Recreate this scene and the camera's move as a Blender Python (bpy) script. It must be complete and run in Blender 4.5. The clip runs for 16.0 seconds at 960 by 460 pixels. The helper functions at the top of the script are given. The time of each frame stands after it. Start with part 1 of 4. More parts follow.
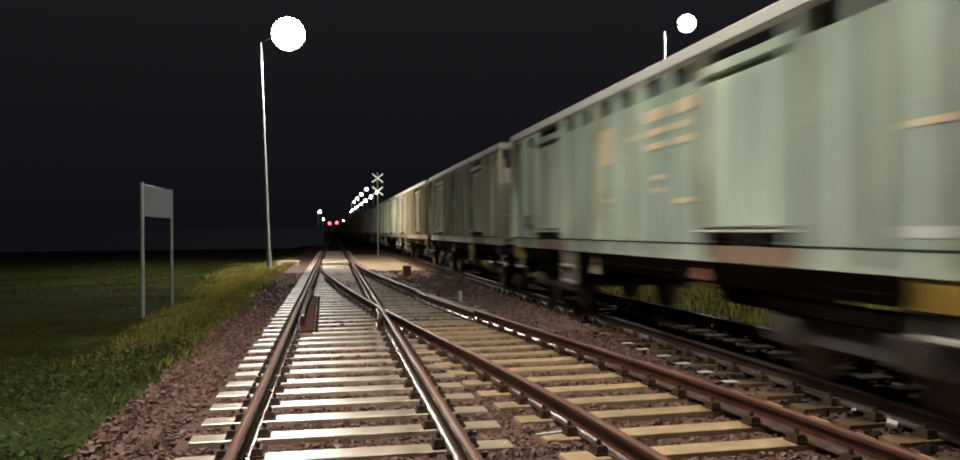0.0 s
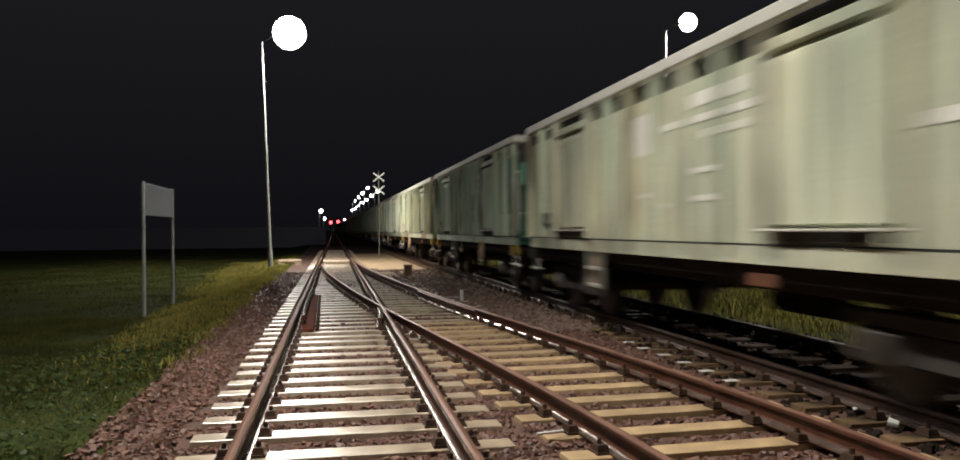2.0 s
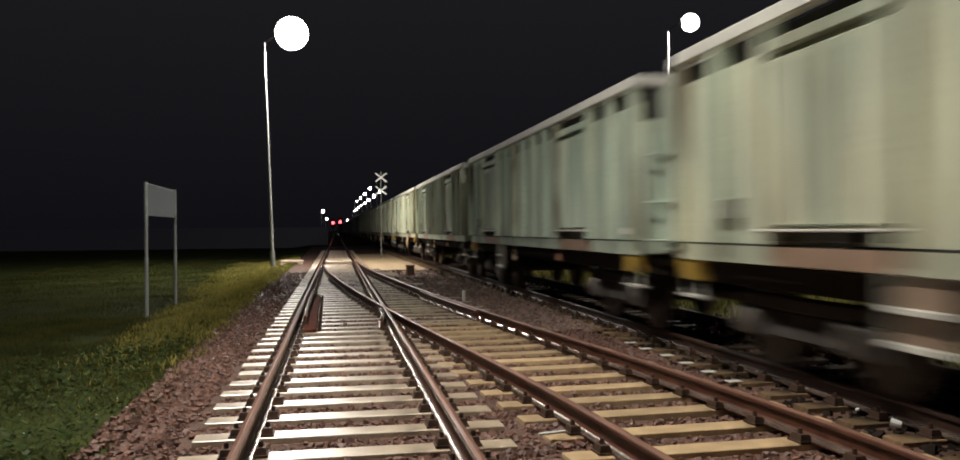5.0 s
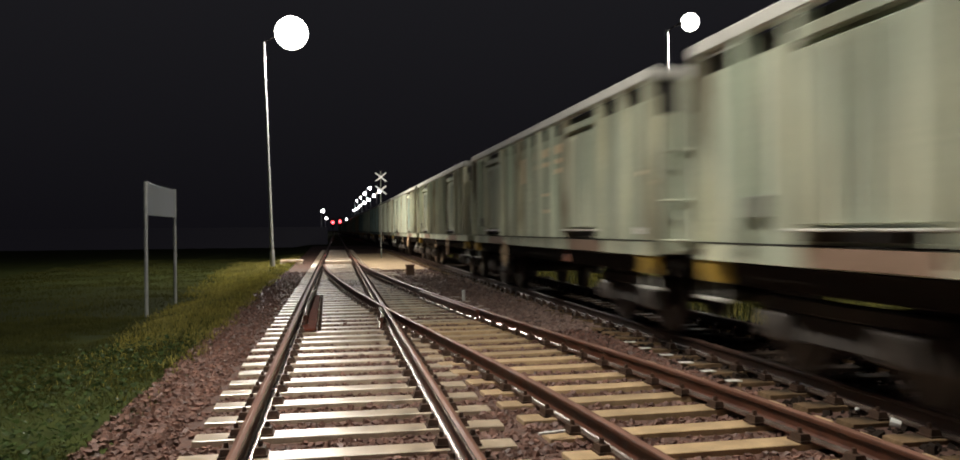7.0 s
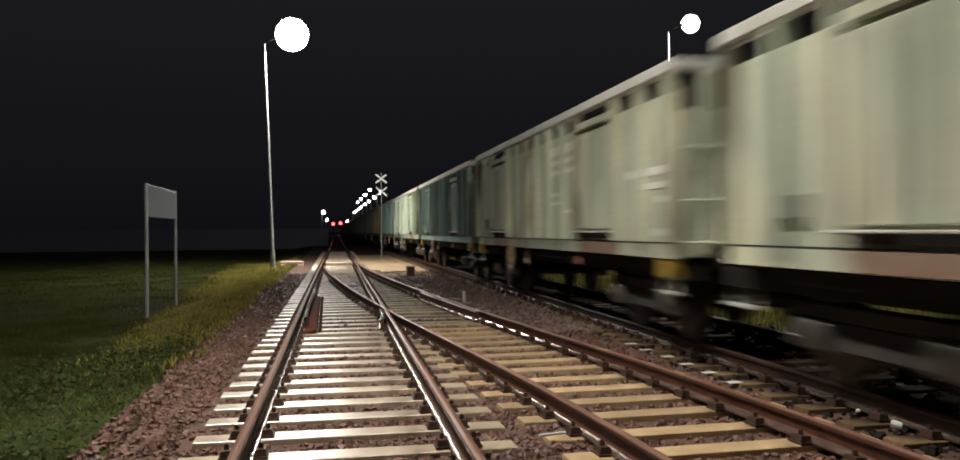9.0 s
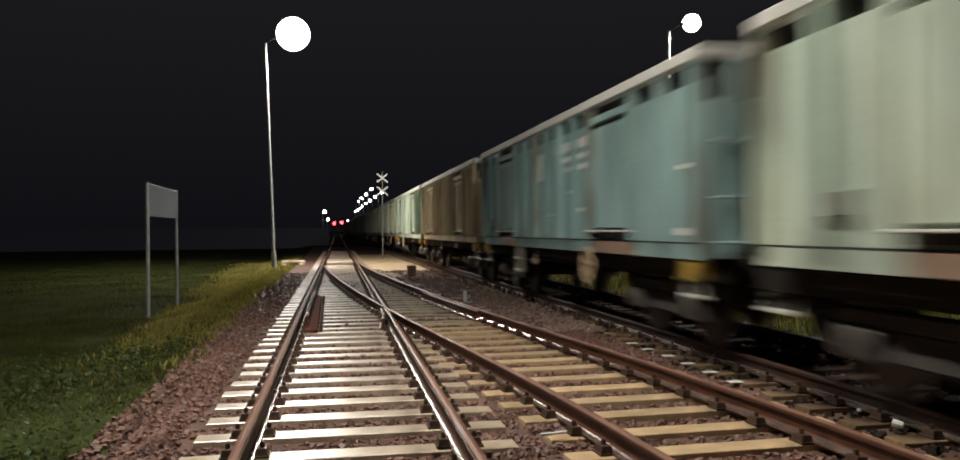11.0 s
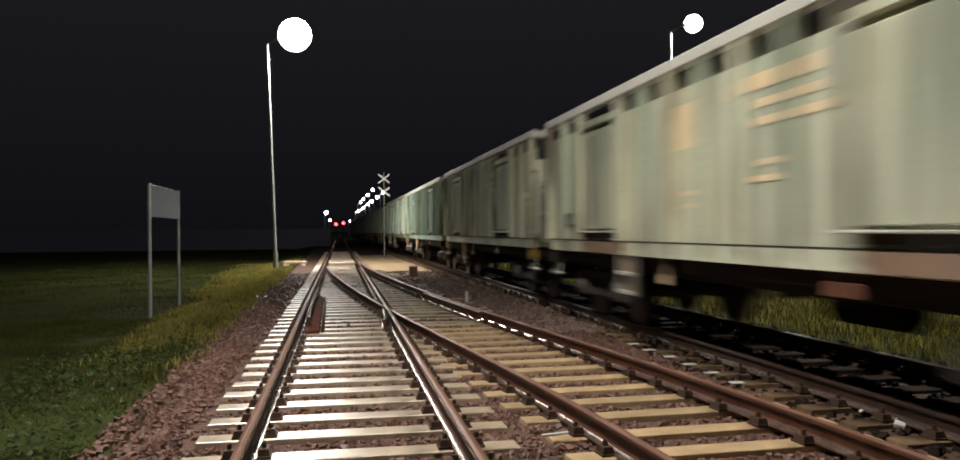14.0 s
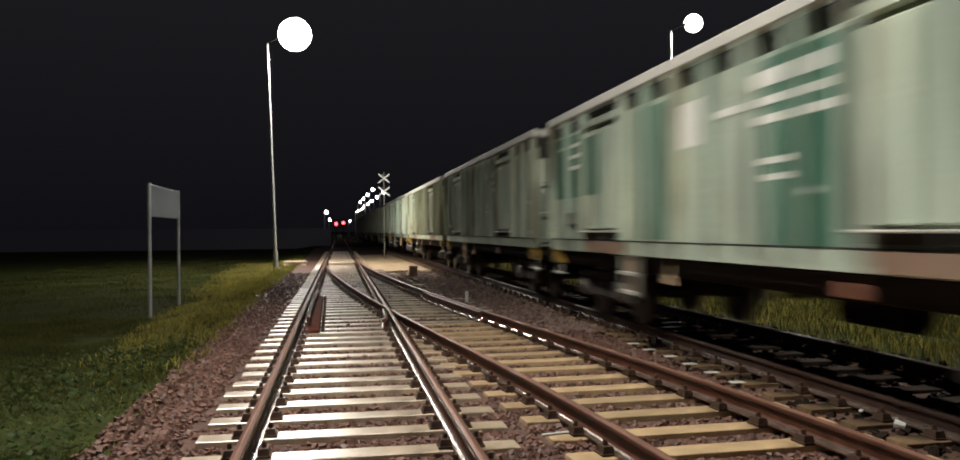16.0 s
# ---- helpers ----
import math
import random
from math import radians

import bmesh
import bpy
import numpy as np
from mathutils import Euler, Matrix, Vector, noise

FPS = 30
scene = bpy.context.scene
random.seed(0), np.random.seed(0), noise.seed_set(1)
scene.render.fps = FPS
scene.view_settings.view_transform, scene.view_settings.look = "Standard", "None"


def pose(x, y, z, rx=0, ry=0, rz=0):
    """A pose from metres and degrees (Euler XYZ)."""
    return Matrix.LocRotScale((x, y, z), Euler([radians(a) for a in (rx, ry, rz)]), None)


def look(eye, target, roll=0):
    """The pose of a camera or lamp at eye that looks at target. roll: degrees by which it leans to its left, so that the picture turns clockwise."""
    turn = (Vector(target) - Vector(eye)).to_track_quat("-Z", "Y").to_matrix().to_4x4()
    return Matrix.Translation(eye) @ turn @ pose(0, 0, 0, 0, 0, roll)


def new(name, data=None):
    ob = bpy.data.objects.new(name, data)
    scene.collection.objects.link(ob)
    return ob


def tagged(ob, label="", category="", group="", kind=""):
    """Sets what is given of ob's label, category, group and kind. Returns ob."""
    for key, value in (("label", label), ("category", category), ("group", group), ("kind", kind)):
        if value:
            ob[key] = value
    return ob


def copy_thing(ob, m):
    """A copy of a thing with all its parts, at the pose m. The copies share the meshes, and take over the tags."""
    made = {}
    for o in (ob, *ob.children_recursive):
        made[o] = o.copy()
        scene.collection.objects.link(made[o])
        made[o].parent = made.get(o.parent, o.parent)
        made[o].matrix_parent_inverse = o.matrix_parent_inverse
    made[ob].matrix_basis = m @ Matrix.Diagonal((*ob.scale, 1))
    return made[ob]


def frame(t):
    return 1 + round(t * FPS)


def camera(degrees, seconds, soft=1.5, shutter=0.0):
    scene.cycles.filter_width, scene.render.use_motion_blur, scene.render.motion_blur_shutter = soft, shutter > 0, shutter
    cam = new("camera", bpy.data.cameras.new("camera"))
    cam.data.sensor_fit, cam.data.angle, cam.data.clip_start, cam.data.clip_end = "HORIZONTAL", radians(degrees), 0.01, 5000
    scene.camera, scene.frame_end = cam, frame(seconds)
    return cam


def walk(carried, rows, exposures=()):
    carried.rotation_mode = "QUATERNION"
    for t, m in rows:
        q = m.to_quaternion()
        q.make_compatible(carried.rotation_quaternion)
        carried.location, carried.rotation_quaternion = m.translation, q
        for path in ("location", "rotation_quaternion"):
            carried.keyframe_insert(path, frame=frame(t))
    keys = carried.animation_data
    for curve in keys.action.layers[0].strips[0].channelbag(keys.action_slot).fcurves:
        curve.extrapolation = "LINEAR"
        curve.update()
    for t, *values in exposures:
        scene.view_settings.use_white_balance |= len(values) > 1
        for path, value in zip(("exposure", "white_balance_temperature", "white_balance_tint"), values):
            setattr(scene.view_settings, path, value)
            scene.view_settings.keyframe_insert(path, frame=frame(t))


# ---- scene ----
PAN = (
    (0.0, 0.0, 0.0), (0.5, -0.5, -0.3), (1.0, 0.2, -0.2), (1.5, 1.5, -1.5), (2.0, 1.8, -1.5), (2.5, 2.2, -1.2), (3.0, 3.0, -1.5), (3.5, 5.0, -0.7),
    (4.0, 5.3, -1.3), (6.5, 5.4, -0.2), (7.0, 5.0, -1.6), (7.5, 4.8, -1.0), (8.0, 5.3, -0.4), (8.5, 6.3, 0.6), (9.0, 5.8, 1.0), (11.5, 8.2, -0.1),
    (12.0, 8.9, 0.5), (12.5, 9.6, 1.2), (13.0, 11.0, 0.8), (13.5, 9.9, 0.8), (14.0, 10.2, 1.1), (14.5, 10.3, 0.9), (15.0, 9.4, 1.3), (15.5, 10.0, 1.3),
    (16.0, 10.2, 0.6))
FOCAL = 1390.0   # focal length in units of the pan table
HEADING = 10.36  # degrees that the camera looks to the right of the tracks
EYE = (0.0, 0.0, 1.58)


def aim(dx, dy, roll=-0.5, tilt=0.0):
    yaw = radians(HEADING) - dx / FOCAL
    return look(EYE, (100 * math.sin(yaw), 100 * math.cos(yaw), EYE[2] + 100 * (dy / FOCAL + tilt)), roll)


cam = camera(2 * math.degrees(math.atan(784 / FOCAL)), 16.0, soft=1.7, shutter=0.8)
walk(cam, [(t, aim(dx, dy)) for t, dx, dy in PAN], exposures=((0.0, 0.0), (16.0, 0.0)))

# ---------------------------------------------------------------- night sky
world = bpy.data.worlds.new("night")
scene.world = world
world.use_nodes = True
world.node_tree.nodes["Background"].inputs[1].default_value = 1.0
sky_nodes = world.node_tree
sky_at = sky_nodes.nodes.new("ShaderNodeSeparateXYZ")
sky_nodes.links.new(sky_nodes.nodes.new("ShaderNodeTexCoord").outputs["Generated"], sky_at.inputs[0])
sky_glow = sky_nodes.nodes.new("ShaderNodeValToRGB")   # haze lit from below: darkest at the horizon
sky_glow.color_ramp.elements[0].position, sky_glow.color_ramp.elements[0].color = 0.0, (0.0050, 0.0046, 0.0062, 1)
sky_glow.color_ramp.elements[1].position, sky_glow.color_ramp.elements[1].color = 0.28, (0.0110, 0.0107, 0.0128, 1)
sky_nodes.links.new(sky_at.outputs["Z"], sky_glow.inputs[0])
sky_nodes.links.new(sky_glow.outputs[0], sky_nodes.nodes["Background"].inputs[0])

LAMP_POWER = 14.0      # radiance of the trackside lamps
NEAR_POWER = 6.0       # the closer lamp beside the camera


# ---------------------------------------------------------------- materials
def ramp(nt, fac, stops):
    n = nt.nodes.new("ShaderNodeValToRGB")
    el = n.color_ramp.elements
    while len(el) < len(stops):
        el.new(0.5)
    for e, (p, c) in zip(el, stops):
        e.position, e.color = p, (*c, 1)
    nt.links.new(fac, n.inputs[0])
    return n.outputs[0]


def mix(nt, fac, a, b, mode="MIX"):
    n = nt.nodes.new("ShaderNodeMix")
    n.data_type, n.blend_type = "RGBA", mode
    for i, v in ((0, fac), (6, a), (7, b)):
        if isinstance(v, (int, float)):
            n.inputs[i].default_value = v
        elif isinstance(v, tuple):
            n.inputs[i].default_value = (*v, 1)
        else:
            nt.links.new(v, n.inputs[i])
    return n.outputs[2]


def tex_noise(nt, coord, scale, detail=4, stretch=(1, 1, 1)):
    m = nt.nodes.new("ShaderNodeMapping")
    m.inputs["Scale"].default_value = stretch
    nt.links.new(coord, m.inputs[0])
    n = nt.nodes.new("ShaderNodeTexNoise")
    n.inputs["Scale"].default_value, n.inputs["Detail"].default_value = scale, detail
    nt.links.new(m.outputs[0], n.inputs["Vector"])
    return n.outputs["Fac"]


def surface(name, dark, light, scale=6.0, rough=(0.5, 0.8), metal=0.0, bump=0.2, fine=60.0, vary=0.0, island=0.0, stretch=(1, 1, 1), stain=None, specular=0.5, coat=0.0, coat_rough=0.2):
    """Two-scale mottled surface; stain: (colour, scale, amount, stretch)."""
    mat = bpy.data.materials.new(name)
    mat.use_nodes = True
    nt = mat.node_tree
    bsdf = nt.nodes["Principled BSDF"]
    co = nt.nodes.new("ShaderNodeTexCoord").outputs["Object"]
    a = tex_noise(nt, co, scale, 5, stretch)
    b = tex_noise(nt, co, fine, 3)
    f = nt.nodes.new("ShaderNodeMath")
    f.operation = "MULTIPLY_ADD"
    nt.links.new(b, f.inputs[0])
    f.inputs[1].default_value = 0.45
    nt.links.new(a, f.inputs[2])
    col = ramp(nt, f.outputs[0], ((0.5, dark), (0.95, light)))
    if stain:
        s = tex_noise(nt, co, stain[1], 6, stain[3])
        mask = ramp(nt, s, ((1 - stain[2] - 0.12, (0, 0, 0)), (1 - stain[2] + 0.12, (1, 1, 1))))
        col = mix(nt, mask, col, stain[0])
    if vary:
        r = nt.nodes.new("ShaderNodeObjectInfo").outputs["Random"]
        k = ramp(nt, r, ((0.0, (1 - vary,) * 3), (1.0, (1 + vary, 1 + vary * 0.96, 1 + vary * 0.9))))
        col = mix(nt, 1.0, col, k, "MULTIPLY")
    if island:
        r = nt.nodes.new("ShaderNodeNewGeometry").outputs["Random Per Island"]
        k = ramp(nt, r, ((0.0, (1 - island,) * 3), (1.0, (1 + island, 1 + island * 0.95, 1 + island * 0.85))))
        col = mix(nt, 1.0, col, k, "MULTIPLY")
    nt.links.new(col, bsdf.inputs["Base Color"])
    rr = nt.nodes.new("ShaderNodeMapRange")
    rr.inputs["From Min"].default_value, rr.inputs["From Max"].default_value = 0.3, 0.75
    rr.inputs["To Min"].default_value, rr.inputs["To Max"].default_value = rough
    nt.links.new(a, rr.inputs["Value"])
    nt.links.new(rr.outputs[0], bsdf.inputs["Roughness"])
    bsdf.inputs["Metallic"].default_value = metal
    bsdf.inputs["Specular IOR Level"].default_value = specular
    bsdf.inputs["Coat Weight"].default_value, bsdf.inputs["Coat Roughness"].default_value = coat, coat_rough
    bsdf.inputs["Coat IOR"].default_value = 1.8
    if bump:
        bn = nt.nodes.new("ShaderNodeBump")
        bn.inputs["Strength"].default_value, bn.inputs["Distance"].default_value = bump, 0.02
        nt.links.new(f.outputs[0], bn.inputs["Height"])
        nt.links.new(bn.outputs[0], bsdf.inputs["Normal"])
    return mat


def glowing(name, colour, strength):
    mat = bpy.data.materials.new(name)
    mat.use_nodes = True
    bsdf = mat.node_tree.nodes["Principled BSDF"]
    bsdf.inputs["Base Color"].default_value = (*[min(1, 0.8 * c) for c in colour], 1)
    bsdf.inputs["Emission Color"].default_value = (*colour, 1)
    bsdf.inputs["Emission Strength"].default_value = strength
    return mat


def paint(name, c):
    """Weathered wagon paint: faded and fresher patches, running dirt, rust."""
    mat = surface(name, tuple(v * 0.70 for v in c), tuple(min(1, v * 1.16) for v in c), 1.3, (0.7, 0.9), 0, 0.08, 25, vary=0.16, specular=0.15,
                  stretch=(1, 1, 0.35), stain=((0.13, 0.095, 0.06), 2.2, 0.36, (1.0, 1.0, 0.22)))
    nt = mat.node_tree
    bsdf = nt.nodes["Principled BSDF"]
    old = bsdf.inputs["Base Color"].links[0].from_socket
    co = nt.nodes.new("ShaderNodeTexCoord").outputs["Object"]
    tint = ramp(nt, tex_noise(nt, co, 1.9, 4, (1, 1, 0.18)), ((0.36, (0.79, 0.86, 0.83)), (0.5, (1, 1, 1)), (0.64, (1.15, 1.09, 1.0))))
    nt.links.new(mix(nt, 1.0, old, tint, "MULTIPLY"), bsdf.inputs["Base Color"])
    return mat


CONCRETE = surface("wet_concrete", (0.31, 0.235, 0.155), (0.57, 0.45, 0.325), 5, (0.3, 0.5), 0, 0.06, 70, vary=0.16, stain=((0.15, 0.105, 0.06), 3, 0.3, (1, 1, 1)),
                   coat=1.0, coat_rough=0.33)
TAN_CONCRETE = surface("tan_weathered_concrete", (0.31, 0.208, 0.112), (0.55, 0.395, 0.222), 5, (0.45, 0.65), 0, 0.08, 70, vary=0.14,
                       stain=((0.17, 0.11, 0.055), 3, 0.28, (1, 1, 1)), coat=0.4, coat_rough=0.35)
# Through-track bed darkened in colour, most between the rails under the train.
DARK_CONCRETE = surface("dark_brown_concrete", (0.12, 0.078, 0.042), (0.29, 0.19, 0.105), 4, (0.8, 0.95), 0, 0.1, 70, specular=0.1, vary=0.25, stain=((0.03, 0.022, 0.016), 2.5, 0.45, (1, 1, 1)))
BLACK_CONCRETE = surface("near_black_concrete", (0.018, 0.013, 0.010), (0.055, 0.038, 0.027), 4, (0.7, 0.9), 0, 0.1, 70, specular=0.1, vary=0.25)
DARK_BALLAST = surface("dark_ballast", (0.012, 0.009, 0.007), (0.040, 0.028, 0.022), 9, (0.85, 0.95), 0, 0.6, 40, island=0.5, specular=0.08)
WET_STEEL = surface("wet_rail_foot", (0.28, 0.21, 0.165), (0.50, 0.41, 0.35), 9, (0.18, 0.30), 0.8, 0.05, 60)
DOOR_APRON = surface("rusty_door_apron", (0.20, 0.125, 0.085), (0.34, 0.235, 0.168), 2, (0.5, 0.7), 0, 0.08, 30)
BRAKE_RED = surface("faded_red_brake_paint", (0.22, 0.085, 0.05), (0.40, 0.18, 0.11), 5, (0.5, 0.7), 0, 0.05, 30)
BRAKE_TAN = surface("faded_tan_brake_paint", (0.36, 0.25, 0.15), (0.60, 0.45, 0.29), 5, (0.5, 0.7), 0, 0.05, 30)
BALLAST = surface("rusty_ballast", (0.070, 0.034, 0.025), (0.195, 0.10, 0.073), 9, (0.45, 0.8), 0, 0.6, 40, island=0.3)
GREY_BALLAST = surface("pale_grey_ballast", (0.115, 0.075, 0.062), (0.28, 0.195, 0.165), 9, (0.6, 0.85), 0, 0.6, 40, island=0.3, specular=0.25)
BED = surface("ballast_bed", (0.052, 0.026, 0.018), (0.13, 0.067, 0.049), 14, (0.6, 0.9), 0, 0.9, 50)
# Rust of the flanks, darkened to paint the shade under the rail head.
RUST_SHADED = surface("rusty_shaded_rail_steel", (0.048, 0.017, 0.010), (0.125, 0.044, 0.023), 8, (0.4, 0.65), 0.15, 0.2, 80)
# Darker steel for the through-track rails.
DARK_RAIL = surface("dark_rail_steel", (0.022, 0.011, 0.008), (0.065, 0.032, 0.021), 8, (0.45, 0.65), 0.1, 0.2, 80)
POLISHED = surface("worn_rail_head", (0.42, 0.38, 0.34), (0.62, 0.57, 0.52), 4, (0.14, 0.28), 0.95, 0.02, 30, stretch=(1, 0.1, 1))
# Brown rail top, lightened in colour as the side that overhead light reaches.
LIT_HEAD = surface("browned_lit_rail_top", (0.125, 0.057, 0.037), (0.235, 0.115, 0.077), 6, (0.42, 0.58), 0.15, 0.05, 40, stretch=(1, 0.15, 1))
CLIP = surface("rusty_fastening", (0.03, 0.018, 0.012), (0.10, 0.055, 0.035), 20, (0.4, 0.7), 0.3, 0.2, 90)
SOIL = surface("grassy_soil", (0.024, 0.031, 0.009), (0.046, 0.055, 0.015), 1.6, (0.8, 0.95), 0, 0.5, 18, specular=0.05)
GRASS = surface("grass_blades", (0.037, 0.042, 0.012), (0.102, 0.104, 0.028), 0.55, (0.75, 0.9), 0, 0, 3, island=0.14, specular=0.12)
# Dry grass, its colour brightened to carry some of the lamplight.
GRASS_DRY_LIT = surface("dry_lamplit_grass_blades", (0.18, 0.168, 0.040), (0.36, 0.305, 0.066), 0.9, (0.6, 0.8), 0, 0, 3, island=0.2)
CLOVER = surface("clover_leaves", (0.028, 0.046, 0.014), (0.058, 0.084, 0.027), 3, (0.35, 0.6), 0, 0, 9, island=0.4, specular=0.1)
SAND = surface("sandy_earth", (0.24, 0.165, 0.095), (0.44, 0.32, 0.195), 1.6, (0.7, 0.95), 0, 0.5, 30)
GALVANISED = surface("galvanised_steel", (0.42, 0.43, 0.43), (0.62, 0.63, 0.63), 3, (0.35, 0.5), 0.6, 0.03, 40)
SIGN_BACK = surface("sign_sheet_metal", (0.15, 0.17, 0.20), (0.26, 0.285, 0.325), 1.2, (0.4, 0.6), 0.3, 0.03, 30)
WHITE_PAINT = surface("white_paint", (0.60, 0.60, 0.57), (0.82, 0.82, 0.79), 6, (0.4, 0.6), 0, 0.05, 60)
UNDERFRAME = surface("grimy_underframe", (0.011, 0.009, 0.008), (0.034, 0.028, 0.024), 3, (0.75, 0.92), 0.0, 0.2, 40, specular=0.15)
BOGIE_STEEL = surface("dusty_bogie_steel", (0.022, 0.019, 0.017), (0.085, 0.075, 0.068), 4, (0.7, 0.9), 0.0, 0.2, 40, specular=0.15)
WHEEL_STEEL = surface("wheel_steel", (0.07, 0.06, 0.053), (0.19, 0.17, 0.155), 3, (0.35, 0.6), 0.6, 0.1, 40)
BOX_GREY = surface("grimy_grey_box_paint", (0.14, 0.145, 0.12), (0.26, 0.26, 0.22), 4, (0.6, 0.85), 0, 0.1, 40, specular=0.2)
CHORD = surface("pale_top_rail_paint", (0.46, 0.455, 0.41), (0.66, 0.65, 0.59), 2, (0.45, 0.65), 0, 0.05, 30, stain=((0.2, 0.15, 0.1), 3, 0.25, (1, 0.4, 1)))
YELLOW = surface("yellow_step_paint", (0.36, 0.22, 0.035), (0.56, 0.36, 0.06), 5, (0.4, 0.6), 0, 0.05, 50, stain=((0.08, 0.055, 0.03), 4, 0.45, (1, 1, 1)))
LETTER_WHITE = surface("faded_white_lettering", (0.78, 0.77, 0.72), (0.9, 0.885, 0.84), 5, (0.5, 0.7), 0, 0.02, 30)
LETTER_ORANGE = surface("faded_orange_lettering", (0.78, 0.58, 0.35), (0.92, 0.74, 0.50), 5, (0.5, 0.7), 0, 0.02, 30)
DARK_GREEN = surface("dark_green_panel", (0.032, 0.115, 0.078), (0.075, 0.205, 0.142), 2, (0.4, 0.6), 0, 0.03, 30)
DARK = surface("dark_cargo_and_gap_shade", (0.012, 0.011, 0.010), (0.04, 0.036, 0.03), 4, (0.8, 0.95), 0, 0.6, 20)
COVER = surface("rusty_cover_plate", (0.075, 0.021, 0.013), (0.15, 0.045, 0.029), 5, (0.75, 0.9), 0.0, 0.15, 50, specular=0.04)


def let_through(mat, share_of):
    """Thin leaves pass part of their light on to the other side."""
    nt = mat.node_tree
    bsdf, out = nt.nodes["Principled BSDF"], nt.nodes["Material Output"]
    thin = nt.nodes.new("ShaderNodeBsdfTranslucent")
    nt.links.new(bsdf.inputs["Base Color"].links[0].from_socket, thin.inputs["Color"])
    both = nt.nodes.new("ShaderNodeMixShader")
    both.inputs[0].default_value = share_of
    nt.links.new(bsdf.outputs[0], both.inputs[1])
    nt.links.new(thin.outputs[0], both.inputs[2])
    nt.links.new(both.outputs[0], out.inputs["Surface"])


for leaf in (GRASS, GRASS_DRY_LIT, CLOVER):
    let_through(leaf, 0.42)
LAMP_GLASS = glowing("lit_lamp_bloom", (1.0, 0.96, 0.88), LAMP_POWER)
NEAR_GLASS = glowing("bright_lamp_bloom", (1.0, 0.945, 0.85), NEAR_POWER)
FAR_GLASS = glowing("distant_lit_lamp", (1.0, 0.97, 0.95), 36.0)
RED_GLASS = glowing("lit_red_signal_lens", (1.0, 0.06, 0.075), 9.0)

PALE = paint("pale_green_grey_paint", (0.49, 0.58, 0.485))
OLIVE = paint("olive_grey_paint", (0.495, 0.53, 0.415))
CREAM = paint("cream_grey_paint", (0.57, 0.60, 0.475))
GREY = paint("grey_green_paint", (0.445, 0.50, 0.415))
BROWN = paint("tan_brown_paint", (0.50, 0.425, 0.285))
TAUPE = paint("grey_brown_paint", (0.47, 0.42, 0.31))
BLUE = paint("teal_blue_paint", (0.275, 0.41, 0.41))
GREEN = paint("green_paint", (0.42, 0.49, 0.405))
SAGE = paint("sage_green_paint", (0.32, 0.42, 0.36))
SLATE = paint("slate_green_paint", (0.25, 0.36, 0.345))


# ---------------------------------------------------------------- mesh helpers
def part(name, bm, mat, parent=None, label=""):
    me = bpy.data.meshes.new(name)
    bm.to_mesh(me)
    bm.free()
    for m in (mat if isinstance(mat, (list, tuple)) else (mat,)):
        me.materials.append(m)
    ob = new(name, me)
    ob.parent = parent
    return tagged(ob, label)


def share(name, me, parent, m, label=""):
    ob = new(name, me)
    ob.parent = parent
    ob.matrix_basis = m
    return tagged(ob, label)


def box(bm, x0, x1, y0, y1, z0, z1, taper=0.0):
    t = taper
    v = [bm.verts.new(p) for p in ((x0, y0, z0), (x1, y0, z0), (x1, y1, z0), (x0, y1, z0),
                                   (x0 + t, y0 + t, z1), (x1 - t, y0 + t, z1), (x1 - t, y1 - t, z1), (x0 + t, y1 - t, z1))]
    for f in ((3, 2, 1, 0), (4, 5, 6, 7), (0, 1, 5, 4), (1, 2, 6, 5), (2, 3, 7, 6), (3, 0, 4, 7)):
        bm.faces.new([v[i] for i in f])


def bevel(bm, width, segments=1):
    bmesh.ops.bevel(bm, geom=bm.edges[:], offset=width, segments=segments, affect="EDGES", clamp_overlap=True)
    return bm


def rod(bm, a, b, r0, r1=None, sides=10):
    a, b = Vector(a), Vector(b)
    q = (b - a).to_track_quat("Z", "Y").to_matrix().to_4x4()
    bmesh.ops.create_cone(bm, cap_ends=True, segments=sides, radius1=r0, radius2=r0 if r1 is None else r1, depth=(b - a).length,
                          matrix=Matrix.Translation((a + b) / 2) @ q)


def ball(bm, c, r, u=36, v=20, squash=1.0):
    bmesh.ops.create_uvsphere(bm, u_segments=u, v_segments=v, radius=r, matrix=Matrix.Translation(c) @ Matrix.Diagonal((1, 1, squash, 1)))


def blank(name):
    return new(name)


def bar(x0, x1, y0, y1, z0, z1, edge=0.01):
    bm = bmesh.new()
    box(bm, x0, x1, y0, y1, z0, z1)
    return bevel(bm, edge) if edge else bm


def soup(name, verts, faces, mat, kind="", label="", category="", parent=None):
    me = bpy.data.meshes.new(name)
    me.from_pydata(verts, [], faces)
    me.materials.append(mat)
    ob = new(name, me)
    ob.parent = parent
    return tagged(ob, label, category, "", kind)


# ---------------------------------------------------------------- layout
TRAIN_X = 5.30    # centre of the track that the train runs on
GAUGE = 1.52      # between rail head centres
RAIL_TOP = 0.18
SIDING = ((60, 0.0), (44, 0.0), (37, 0.10), (31, 0.30), (22, 0.93), (16, 1.48), (11.2, 2.03), (7.4, 2.50), (5.2, 2.66), (1, 2.80), (-12, 2.9))


